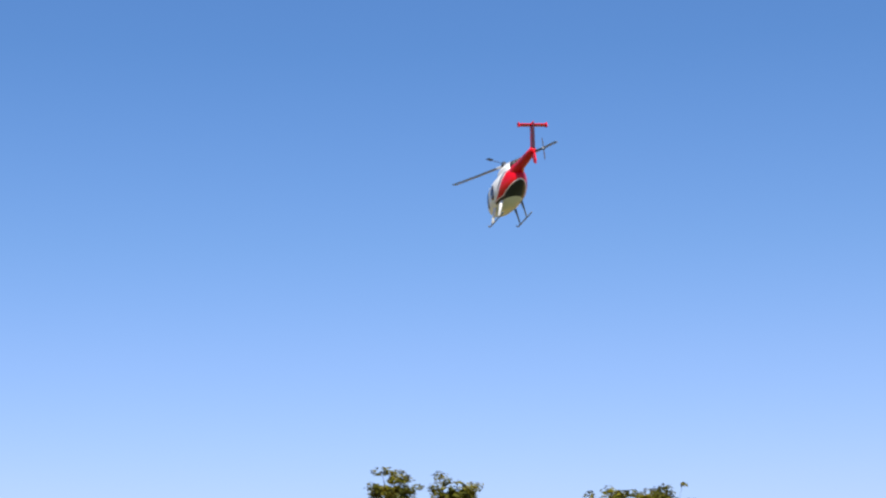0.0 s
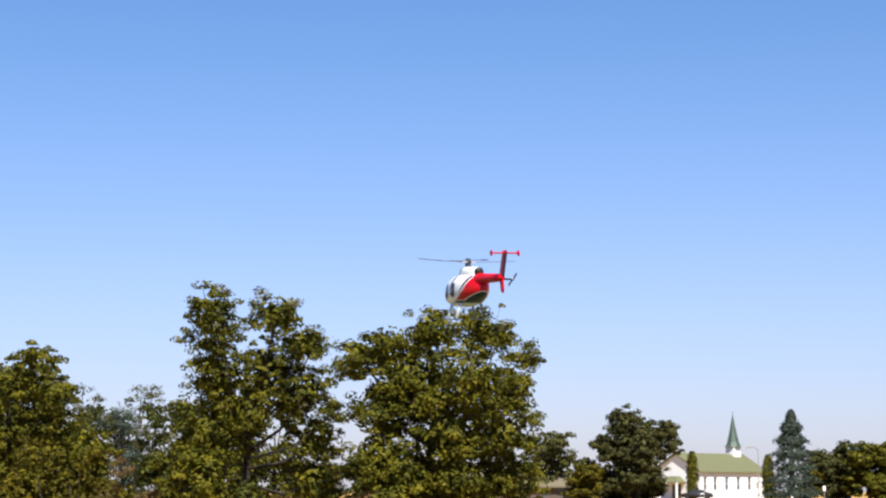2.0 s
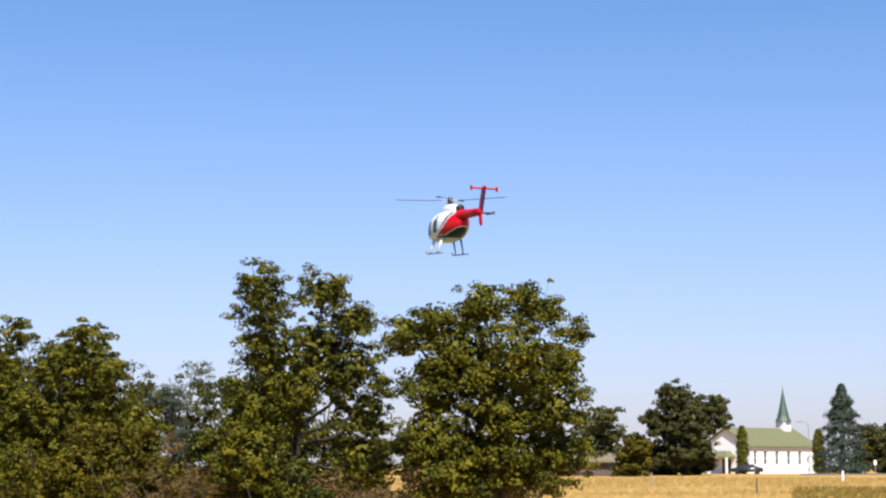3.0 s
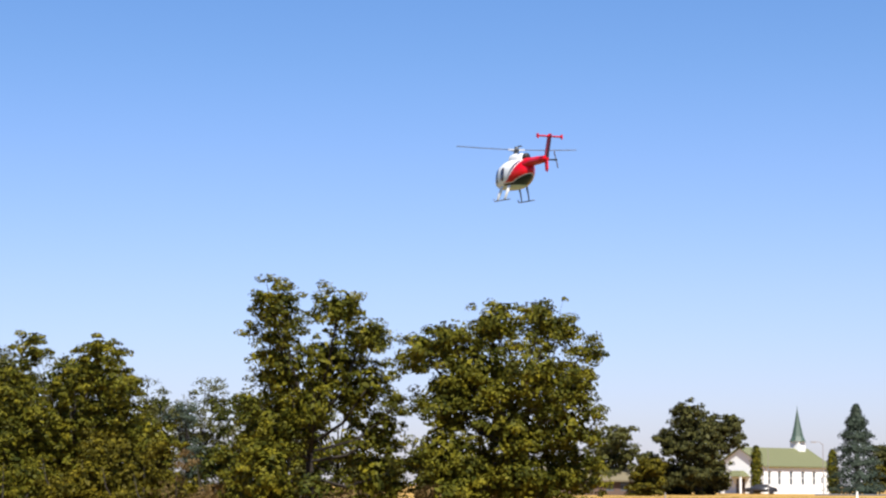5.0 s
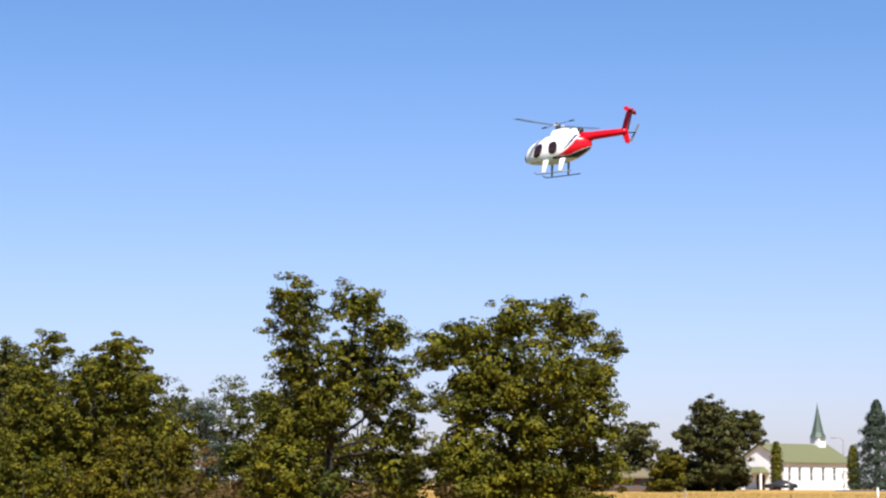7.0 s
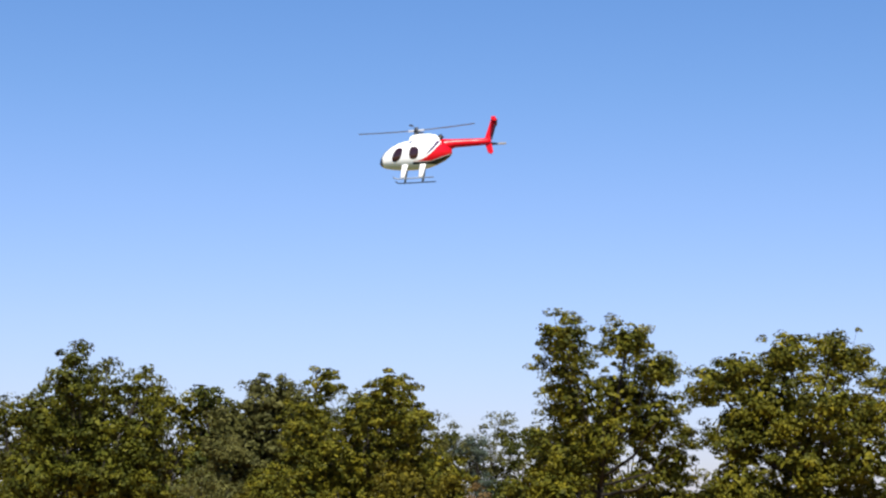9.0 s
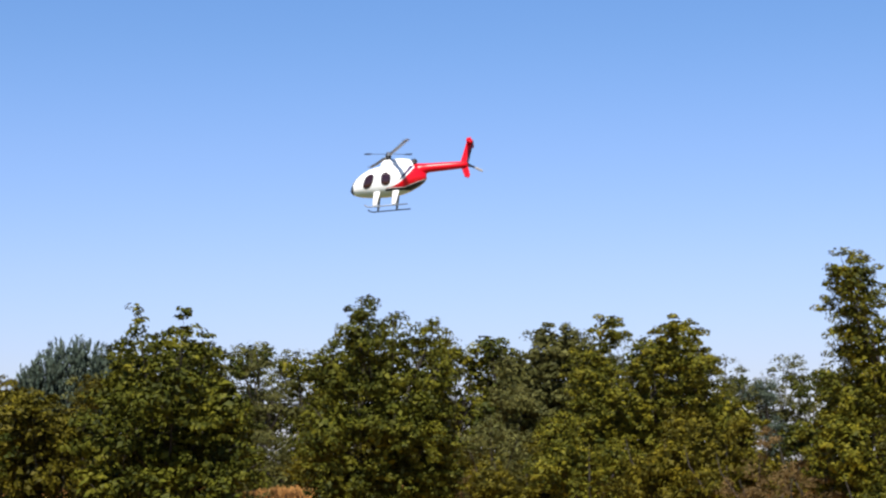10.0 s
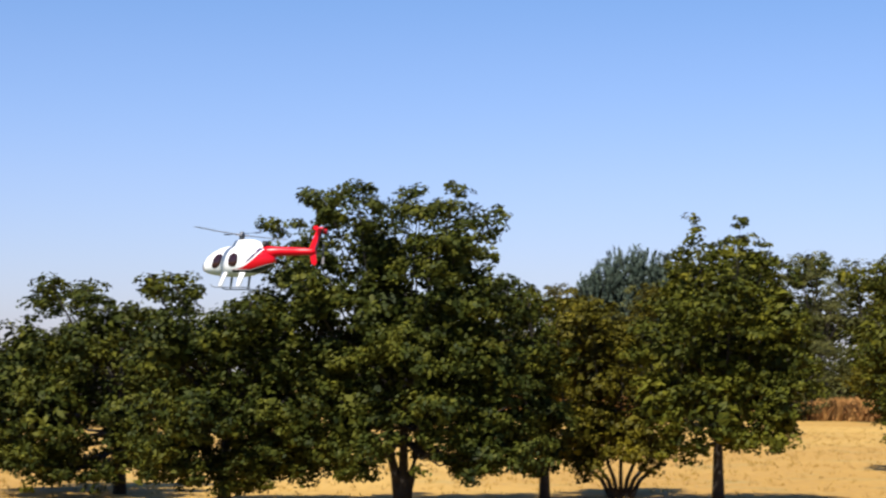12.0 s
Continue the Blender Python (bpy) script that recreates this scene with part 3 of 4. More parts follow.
# ---- the church ----
def church():
    at = place(-7.97, 296.7) + Vector((0, 0, RISE))
    root = tagged(new("church"), "white wooden church with green roof and pointed spire", "church")
    a = radians(-7.97)
    # local x runs along the long wall, local y along the gable wall, from their common corner
    v, r = Vector((-math.sin(a), math.cos(a), 0)), Vector((math.cos(a), math.sin(a), 0))
    L = r * math.cos(radians(51.2)) + v * math.sin(radians(51.2))
    G = -r * math.cos(radians(38.8)) + v * math.sin(radians(38.8))
    root.matrix_world = Matrix(((L.x, G.x, 0, at.x), (L.y, G.y, 0, at.y), (0, 0, 1, at.z), (0, 0, 0, 1)))
    long, wide, eave, ridge, th = 16.2, 9.2, 4.25, 6.9, 0.25
    slots = [(x, 0.42, 1.35, 3.45) for x in (1.3, 3.75, 6.6, 9.5, 12.3)] + [(14.3, 0.3, 1.6, 2.6)]
    # long wall with its window openings cut through
    bm = bmesh.new()
    edge = 0.0
    for x, h, z0, z1 in slots:
        box(bm, edge, x - h, 0, th, -0.2, eave)
        box(bm, x - h, x + h, 0, th, -0.2, z0)
        box(bm, x - h, x + h, 0, th, z1, eave)
        edge = x + h
    box(bm, edge, long, 0, th, -0.2, eave)
    part("wall", bm, WHITE_WALL, root)
    for x0, x1, hole in ((0.0, th, True), (long - th, long, False)):
        bm = bmesh.new()
        if hole:
            box(bm, x0, x1, th, wide / 2 - 0.9, -0.2, eave)
            box(bm, x0, x1, wide / 2 + 0.9, wide, -0.2, eave)
            box(bm, x0, x1, wide / 2 - 0.9, wide / 2 + 0.9, 2.3, eave)
        else:
            box(bm, x0, x1, th, wide, -0.2, eave)
        tri = [[bm.verts.new((x, y, z)) for y, z in ((0.0, eave), (wide, eave), (wide / 2, ridge))] for x in (x0, x1)]
        bm.faces.new(tri[0]), bm.faces.new(tri[1][::-1])
        for i in range(3):
            bm.faces.new((tri[0][i], tri[1][i], tri[1][(i + 1) % 3], tri[0][(i + 1) % 3]))
        part("wall", bm, WHITE_WALL, root)
    part("wall", box(bmesh.new(), th, long - th, wide - th, wide, -0.2, eave), WHITE_WALL, root)
    for sgn in (0, 1):
        bm = bmesh.new()
        y0, y1 = ((-0.45, wide / 2), (wide + 0.45, wide / 2))[sgn]
        slope = (ridge - eave) / (wide / 2)
        z0, z1 = eave - 0.45 * slope + 0.05, ridge + 0.05
        vs = [bm.verts.new((x, y, z + dz)) for dz in (0.0, 0.16) for x, y, z in ((-0.5, y0, z0), (long + 0.5, y0, z0), (long + 0.5, y1, z1), (-0.5, y1, z1))]
        for f in ((3, 2, 1, 0), (4, 5, 6, 7), (0, 1, 5, 4), (1, 2, 6, 5), (2, 3, 7, 6), (3, 0, 4, 7)):
            bm.faces.new([vs[i] for i in f])
        part("roof", bm, ROOF_GREEN, root, "dull green shingle roof")
    for x, h, z0, z1 in slots:
        w = part("window", box(bmesh.new(), x - h + 0.06, x + h - 0.06, 0.13, 0.16, z0 + 0.06, z1 - 0.06), DARK_GLASS, root, "tall dark window in white frame")
        bm = bmesh.new()
        box(bm, x - h, x - h + 0.06, 0.08, 0.2, z0, z1), box(bm, x + h - 0.06, x + h, 0.08, 0.2, z0, z1)
        box(bm, x - h + 0.06, x + h - 0.06, 0.08, 0.2, z0, z0 + 0.06), box(bm, x - h + 0.06, x + h - 0.06, 0.08, 0.2, z1 - 0.06, z1)
        box(bm, x - h + 0.06, x + h - 0.06, 0.1, 0.13, (z0 + z1) / 2 - 0.03, (z0 + z1) / 2 + 0.03)
        part("frame", bm, WHITE_WALL, w)
    # porch
    bm = bmesh.new()
    c = wide / 2
    vs = [bm.verts.new(p) for p in ((-2.3, c - 1.9, 2.6), (-2.3, c + 1.9, 2.6), (0, c + 1.9, 2.6), (0, c - 1.9, 2.6), (-0.9, c - 0.7, 3.5), (-0.9, c + 0.7, 3.5), (0, c + 0.7, 3.5), (0, c - 0.7, 3.5))]
    for f in ((0, 1, 5, 4), (1, 2, 6, 5), (3, 0, 4, 7), (4, 5, 6, 7), (3, 2, 1, 0), (2, 3, 7, 6)):
        bm.faces.new([vs[i] for i in f])
    part("porch_roof", bm, ROOF_GREEN, root, "green hipped porch roof")
    for y in (c - 1.7, c + 1.7):
        part("porch_post", box(bmesh.new(), -2.2, -1.95, y - 0.13, y + 0.13, -0.2, 2.6), WHITE_WALL, root)
    part("door", box(bmesh.new(), 0.1, 0.16, c - 0.9, c + 0.9, -0.1, 2.3), WALL_BROWN, root, "brown double door")
    # belfry and spire
    x, y = 14.2, wide / 2
    part("belfry", box(bmesh.new(), x - 0.85, x + 0.85, y - 0.85, y + 0.85, ridge - 0.8, 8.35), WHITE_WALL, root, "white square belfry")
    bm = bmesh.new()
    rings = []
    for z, rr in ((8.2, 1.35), (8.45, 1.2), (9.0, 0.95), (10.7, 0.55), (13.2, 0.07), (13.9, 0.015)):
        rings.append([bm.verts.new((x + rr * math.cos(k * math.pi / 4 + 0.39), y + rr * math.sin(k * math.pi / 4 + 0.39), z)) for k in range(8)])
    for p, q in zip(rings, rings[1:]):
        for k in range(8):
            bm.faces.new((p[k], p[(k + 1) % 8], q[(k + 1) % 8], q[k]))
    bm.faces.new(rings[0][::-1]), bm.faces.new(rings[-1])
    part("spire", bm, SPIRE_GREEN, root, "pointed dark green spire")


church()


def brown_house():
    root = tagged(new("house"), "low brown wooden house with shallow roof", "house")
    root.matrix_world = Matrix.Translation(place(-2.90, 236.1) + Vector((0, 0, RISE - 0.2))) @ Matrix.Rotation(radians(-8), 4, "Z")
    w, d, e, r = 5.6, 3.5, 2.1, 3.7
    bm = bmesh.new()
    edge = -w
    for x in (-3.4, 0.2, 2.6, 4.4):
        box(bm, edge, x - 0.5, -d, -d + 0.2, -0.3, e)
        box(bm, x - 0.5, x + 0.5, -d, -d + 0.2, -0.3, 0.7), box(bm, x - 0.5, x + 0.5, -d, -d + 0.2, 1.8, e)
        edge = x + 0.5
    box(bm, edge, w, -d, -d + 0.2, -0.3, e)
    part("wall", bm, WALL_BROWN, root)
    for x in (-3.4, 0.2, 2.6, 4.4):
        part("window", box(bmesh.new(), x - 0.5, x + 0.5, -d + 0.08, -d + 0.12, 0.7, 1.8), DARK_GLASS, root)
    part("wall", box(bmesh.new(), -w, w, d - 0.2, d, -0.3, e), WALL_BROWN, root)
    for x0 in (-w, w - 0.2):
        part("wall", box(bmesh.new(), x0, x0 + 0.2, -d + 0.2, d - 0.2, -0.3, e), WALL_BROWN, root)
    bm = bmesh.new()
    prof = [(-d - 0.6, e - 0.1), (0, r), (d + 0.6, e - 0.1), (d + 0.6, e - 0.3), (0, r - 0.22), (-d - 0.6, e - 0.3)]
    a, b = [[bm.verts.new((x, y, z)) for y, z in prof] for x in (-w - 0.5, w + 0.5)]
    for i in range(6):
        j = (i + 1) % 6
        bm.faces.new((a[i], a[j], b[j], b[i]))
    bm.faces.new(a[::-1]), bm.faces.new(b)
    part("roof", bm, ROOF_BROWN, root, "shallow brown shingle roof")


brown_house()


# ---- posts, lamp, car, road ----
def post(turn, away, high, half, mat, name, label, category, base=RISE):
    p = place(turn, away)
    bm = tube(bmesh.new(), [(0, 0, -0.2), (0, 0, high * 0.6), (0, 0, high)], [half * 1.1, half, half * 0.8], 8)
    ob = mesh_object(name, bm, mat)
    ob.location = p + Vector((0, 0, base))
    return tagged(ob, label, category)


post(-8.09, 247.2, 6.0, 0.04, POST_GREY, "utility_pole", "thin weathered wooden pole near the church", "pole")
post(-8.15, 129.8, 0.95, 0.045, BARK, "fence_post", "dark weathered post in dry grass", "post", 0.0)
post(-10.62, 184.7, 1.0, 0.11, POST_WHITE, "marker_post", "short white marker post beside the road", "post", 0.3)
post(-5.09, 161.3, 1.0, 0.07, POST_GREY, "fence_post", "short weathered post in dry grass", "post", 0.2)


def street_lamp():
    root = tagged(new("street_lamp"), "grey street lamp with curved arm", "street lamp")
    root.location = place(-9.67, 281.1) + Vector((0, 0, RISE))
    part("pole", tube(bmesh.new(), [(0, 0, -0.2), (0, 0, 6.6), (0, 0, 7.2)], [0.06, 0.05, 0.04]), POST_GREY, root)
    part("arm", tube(bmesh.new(), [(0, 0, 7.0), (-0.4, 0, 7.45), (-1.1, 0, 7.5)], [0.05, 0.045, 0.04]), POST_GREY, root)
    part("lamp_head", box(bmesh.new(), -1.7, -1.0, -0.16, 0.16, 7.35, 7.52), POST_GREY, root)


street_lamp()


def sign():
    root = tagged(new("road_sign"), "small white sign board on a post", "sign")
    root.matrix_world = Matrix.Translation(place(-11.55, 233.4) + Vector((0, 0, RISE - 0.1))) @ Matrix.Rotation(radians(-11.6), 4, "Z")
    part("post", tube(bmesh.new(), [(0, 0, -0.2), (0, 0, 1.0), (0, 0, 2.0)], [0.05, 0.05, 0.05]), POST_GREY, root)
    part("board", box(bmesh.new(), -0.16, 0.16, -0.09, -0.055, 1.35, 1.9), POST_WHITE, root)


sign()


def parked_car():
    root = tagged(new("car"), "dark parked car before the church", "car")
    root.matrix_world = Matrix.Translation(place(-7.88, 274.4) + Vector((0, 0, RISE))) @ Matrix.Rotation(radians(-12), 4, "Z")
    prof = [(-2.2, 0.35), (-2.2, 0.85), (-1.3, 0.95), (-0.7, 1.4), (0.8, 1.42), (1.5, 0.98), (2.15, 0.9), (2.25, 0.35)]
    bm = bmesh.new()
    a, b = [[bm.verts.new((x, y, z)) for x, z in prof] for y in (-0.85, 0.85)]
    for i in range(8):
        bm.faces.new((a[i], a[(i + 1) % 8], b[(i + 1) % 8], b[i]))
    bm.faces.new(a[::-1]), bm.faces.new(b)
    bmesh.ops.bevel(bm, geom=bm.edges[:], offset=0.06, segments=2, affect="EDGES")
    part("body", bm, CAR_DARK, root, smooth=True)
    for x in (-1.35, 1.4):
        for y in (-0.8, 0.8):
            bm = bmesh.new()
            tube(bm, [(x, y - 0.1, 0.32), (x, y + 0.1, 0.32)], [0.32, 0.32], 14)
            part("wheel", bm, CAR_DARK, root)


parked_car()


def road():
    bm = bmesh.new()
    pts = [place(t, 256 / math.cos(radians(t + 11))) for t in np.linspace(-21, -9.4, 12)]
    off = place(-11.11, 8.6)
    lo = [bm.verts.new(p + Vector((0, 0, RISE + 0.12))) for p in pts]
    hi = [bm.verts.new(p + off + Vector((0, 0, RISE + 0.16))) for p in pts]
    for i in range(len(pts) - 1):
        bm.faces.new((lo[i + 1], lo[i], hi[i], hi[i + 1]))
    ob = mesh_object("road", bm, ASPHALT)
    ob.modifiers.new("depth", "SOLIDIFY").thickness = 0.3
    tagged(ob, "narrow grey asphalt road beyond the field", "road", kind="structure")


road()


# ---- grass and weeds ----
def tufts(name, count, turns, aways, high, mat, label, seed, blades=7):
    """Many thin standing blades, in one mesh."""
    rng = np.random.default_rng(seed)
    t = np.radians(rng.uniform(*turns, count))
    r = np.sqrt(rng.uniform(aways[0] ** 2, aways[1] ** 2, count))
    p = np.stack([-np.sin(t) * r, np.cos(t) * r, np.zeros(count)], 1)
    p[:, 2] = RISE * np.clip((r - 137) / 100, 0, 1) - 0.03
    p = np.repeat(p, blades, 0)
    n = len(p)
    p[:, :2] += rng.normal(size=(n, 2)) * high * 0.35
    h = high * rng.uniform(0.5, 1.2, n)[:, None]
    a = rng.uniform(0, np.pi, n)
    side = np.stack([np.cos(a), np.sin(a), np.zeros(n)], 1) * 0.05 * high
    bend = rng.normal(size=(n, 3)) * np.array((0.3, 0.3, 0)) * h
    up = np.array((0, 0, 1.0)) * h
    v = np.stack([p - side, p + side, p + up * 0.6 + bend * 0.4 + side * 0.7, p + up + bend], 1)
    me = bpy.data.meshes.new(name)
    me.vertices.add(4 * n)
    me.vertices.foreach_set("co", v.astype(np.float32).ravel())
    me.loops.add(4 * n)
    me.loops.foreach_set("vertex_index", np.arange(4 * n, dtype=np.int32))
    me.polygons.add(n)
    me.polygons.foreach_set("loop_start", np.arange(0, 4 * n, 4, dtype=np.int32))
    me.materials.append(mat)
    me.update(calc_edges=True)
    return tagged(new(name, me), label, "grass", kind="stuff")


tufts("dry_grass", 8000, (8.2, 53.6), (19, 77), 0.10, STRAW, "short dry golden grass stubble", 101)
tufts("weeds", 9000, (5.0, 53.6), (77, 92), 0.8, RUST_WEED, "rust-brown weeds along the woods' edge", 102, 6)
tufts("green_grass", 2200, (-16.5, -9.2), (92, 150), 0.28, DULL_GRASS, "dull olive strip of greener grass", 105, 6)
tufts("tall_grass", 5000, (-16.1, 5.0), (149, 212), 0.3, PALE_STRAW, "tall dry golden grass before the church", 103, 6)
tufts("field_grass", 7000, (-16.1, 6.6), (56, 149), 0.2, PALE_STRAW, "dry golden grass", 104, 6)


# ---- the model helicopter: x forward, y to its left, z up ----
def paint_material():
    """White paint with a red and black swoosh towards the tail, dark nose and underside shading put into the belly's
    colour.
    """
    m, n, l, b = material("helicopter_paint")
    tc, sep = n.new("ShaderNodeTexCoord"), n.new("ShaderNodeSeparateXYZ")
    l.new(tc.outputs["Object"], sep.inputs[0])
    X, Y, Z = sep.outputs

    def calc(op, a, b2, c=None):
        q = n.new("ShaderNodeMath")
        q.operation = op
        for i, v in enumerate((a, b2) if c is None else (a, b2, c)):
            if hasattr(v, "is_output"):
                l.new(v, q.inputs[i])
            else:
                q.inputs[i].default_value = v
        return q.outputs[0]

    def both(*fs):
        r = fs[0]
        for f in fs[1:]:
            r = calc("MULTIPLY", r, f)
        return r
    # the swoosh: its upper edge bends up towards the boom
    u = calc("MAXIMUM", calc("MULTIPLY_ADD", X, -1.0, -0.007), 0.0)
    upper = calc("ADD", calc("MULTIPLY_ADD", u, 0.2, -0.057), calc("MULTIPLY", calc("MULTIPLY", u, u), 3.3))
    lower = calc("MAXIMUM", calc("MULTIPLY_ADD", X, -0.37, -0.099), -0.060)
    red = both(calc("LESS_THAN", X, 0.02), calc("LESS_THAN", Z, upper), calc("GREATER_THAN", Z, lower))
    black = both(calc("LESS_THAN", X, 0.03), calc("LESS_THAN", Z, calc("ADD", lower, -0.004)),
                 calc("GREATER_THAN", Z, -0.080))
    # plum wedge over the swoosh: the dark engine side, with shadow painted in
    plum = both(calc("LESS_THAN", X, -0.072), calc("GREATER_THAN", Z, calc("ADD", upper, 0.013)),
                calc("LESS_THAN", Z, calc("ADD", upper, calc("MULTIPLY_ADD", X, -0.42, -0.010))), calc("LESS_THAN", Z, 0.112))
    # white dulled below, for shading and against the bounce from the grass
    belly = calc("LESS_THAN", Z, -0.078)
    nose = both(calc("GREATER_THAN", X, 0.262), calc("LESS_THAN", Z, -0.012))
    screen = both(calc("GREATER_THAN", X, 0.15), calc("GREATER_THAN", Z, -0.01), calc("LESS_THAN", calc("ABSOLUTE", Y, 0), 0.052))
    c = mixed(n, l, (0.72, 0.72, 0.71), (0.56, 0.56, 0.52), belly)
    c = mixed(n, l, c, (0.52, 0.002, 0.010), red)
    c = mixed(n, l, c, (0.012, 0.011, 0.016), black)
    c = mixed(n, l, c, (0.05, 0.03, 0.07), plum)
    c = mixed(n, l, c, (0.03, 0.035, 0.045), nose)
    c = mixed(n, l, c, (0.16, 0.17, 0.18), screen)
    l.new(c, b.inputs["Base Color"])
    b.inputs["Roughness"].default_value, b.inputs["Specular IOR Level"].default_value = 0.3, 0.3
    b.inputs["Coat Weight"].default_value = 0.12
    bump(n, l, noise_tex(n, l, 60, 3), b, 0.03, 0.002)
    return m


PAINT = paint_material()
RED = plain("red_paint", (0.52, 0.002, 0.010), 0.3, 0, 0.08, 20)
RED.node_tree.nodes["Principled BSDF"].inputs["Specular IOR Level"].default_value = 0.22
# dark plum that stands for the shade on the fin's rear
FIN_SHADE = plain("fin_shade", (0.05, 0.012, 0.03), 0.45, 0, 0.1, 20)
TINT = plain("tinted_window", (0.025, 0.008, 0.010), 0.12, 0, 0.2, 20)
METAL = plain("dark_metal", (0.05, 0.055, 0.065), 0.4, 0.6, 0.2, 40)
GRIP = plain("pale_alloy", (0.6, 0.61, 0.63), 0.3, 0.5, 0.1, 40)
BLADE = plain("rotor_blade", (0.16, 0.15, 0.155), 0.45, 0, 0.15, 20)
LEG_WHITE = plain("white_fairing", (0.70, 0.70, 0.69), 0.4, 0, 0.06, 20)
SKID = plain("grey_tube", (0.16, 0.18, 0.21), 0.4, 0.3, 0.1, 40)
RUBBER = plain("black_engine", (0.012, 0.012, 0.014), 0.6, 0, 0.2, 40)

# x, top, bottom, half width
POD = [(0.288, -0.035, -0.052, 0.010), (0.280, -0.012, -0.066, 0.030), (0.262, 0.018, -0.078, 0.052), (0.235, 0.046, -0.088, 0.069),
       (0.195, 0.074, -0.096, 0.085), (0.150, 0.095, -0.102, 0.096), (0.095, 0.110, -0.106, 0.104), (0.035, 0.116, -0.108, 0.107),
       (-0.030, 0.117, -0.106, 0.107), (-0.090, 0.115, -0.096, 0.101), (-0.140, 0.111, -0.080, 0.090), (-0.185, 0.101, -0.060, 0.074),
       (-0.220, 0.084, -0.041, 0.056), (-0.246, 0.062, -0.022, 0.037), (-0.262, 0.040, -0.002, 0.020)]


def pod_at(x):
    for a, b in zip(POD, POD[1:]):
        if a[0] >= x >= b[0]:
            f = (a[0] - x) / (a[0] - b[0])
            return [p + (q - p) * f for p, q in zip(a, b)]
    return POD[-1]


def pod_side(x, z):
    """Half width of the pod at that length and height."""
    _, top, bot, w = pod_at(x)
    q = min(1, abs(z - (top + bot) / 2) / max(1e-4, (top - bot) / 2))
    return w * (1 - q ** 2.3) ** (1 / 2.3)


def helicopter():
    root = tagged(new("model_helicopter"), "white, red and black radio-controlled model helicopter in flight", "helicopter")
    bm = bmesh.new()
    rings, seg = [], 40
    for k in range(61):
        x = POD[0][0] + (POD[-1][0] - POD[0][0]) * k / 60
        _, top, bot, w = pod_at(x)
        ring = []
        for s in range(seg):
            a = 2 * math.pi * s / seg
            c, d = math.cos(a), math.sin(a)
            e = 2 / 2.3
            ring.append(bm.verts.new((x, w * math.copysign(abs(c) ** e, c), (top + bot) / 2 + (top - bot) / 2 * math.copysign(abs(d) ** e, d))))
        rings.append(ring)
    for p, q in zip(rings, rings[1:]):
        for s in range(seg):
            bm.faces.new((p[s], q[s], q[(s + 1) % seg], p[(s + 1) % seg]))
    bm.faces.new(rings[0]), bm.faces.new(rings[-1][::-1])
    part("body", bm, PAINT, root, "white body with red and black swoosh", smooth=True)
    # mast fairing on the roof
    bm = bmesh.new()
    rings = []
    for x, top, w in ((0.066, 0.100, 0.024), (0.052, 0.140, 0.034), (0.030, 0.156, 0.040), (-0.04, 0.160, 0.044), (-0.10, 0.158, 0.043), (-0.150, 0.148, 0.038), (-0.172, 0.125, 0.032), (-0.178, 0.100, 0.028)):
        rings.append([bm.verts.new((x, w * 1.25 * y, 0.092 + (top - 0.092) * z)) for y, z in ((1, 0), (0.98, 0.5), (0.85, 0.85), (0.5, 1), (-0.5, 1), (-0.85, 0.85), (-0.98, 0.5), (-1, 0))])
    for p, q in zip(rings, rings[1:]):
        for s in range(7):
            bm.faces.new((p[s], p[s + 1], q[s + 1], q[s]))
    bm.faces.new(rings[0][::-1]), bm.faces.new(rings[-1])
    bmesh.ops.recalc_face_normals(bm, faces=bm.faces[:])
    part("mast_fairing", bm, LEG_WHITE, root, "white mast fairing", smooth=True)
    bm = bmesh.new()
    tube(bm, [(-0.165, 0, 0.122), (-0.182, 0, 0.122), (-0.190, 0, 0.116)], [0.030, 0.033, 0.026], 14)
    part("engine_intake", bm, RUBBER, root, "black engine opening", smooth=True)
    for sgn in (1, -1):
        for cx, cz, rx, rz, slant in ((0.146, -0.002, 0.035, 0.052, 0.38), (0.020, 0.006, 0.036, 0.049, 0.12)):
            bm = bmesh.new()
            rows = []
            for k in range(6):
                ring = []
                for s in range(24):
                    a = 2 * math.pi * s / 24
                    ex = math.copysign(abs(math.cos(a)) ** 0.8, math.cos(a)) * rx * k / 5
                    ez = math.copysign(abs(math.sin(a)) ** 0.8, math.sin(a)) * rz * k / 5
                    x, z = cx + ex - slant * ez, cz + ez
                    ring.append(bm.verts.new((x, sgn * (pod_side(x, z) + 0.0022 - 0.0015 * (k == 5)), z)))
                rows.append(ring)
            for p, q in zip(rows[1:], rows[2:]):
                for s in range(24):
                    bm.faces.new((p[s], p[(s + 1) % 24], q[(s + 1) % 24], q[s]))
            bm.faces.new(rows[1])
            bmesh.ops.delete(bm, geom=rows[0], context="VERTS")
            bmesh.ops.recalc_face_normals(bm, faces=bm.faces[:])
            part("side_window", bm, TINT, root, "dark tinted oval window", smooth=True)
    # boom and tail
    bm = tube(bmesh.new(), [(-0.180, 0, 0.062), (-0.215, 0, 0.067), (-0.250, 0, 0.074), (-0.285, 0, 0.078), (-0.40, 0, 0.078), (-0.535, 0, 0.078), (-0.562, 0, 0.077)],
              [0.050, 0.050, 0.040, 0.033, 0.030, 0.025, 0.013], 20)
    part("tail_boom", bm, RED, root, "glossy red tail boom", smooth=True)

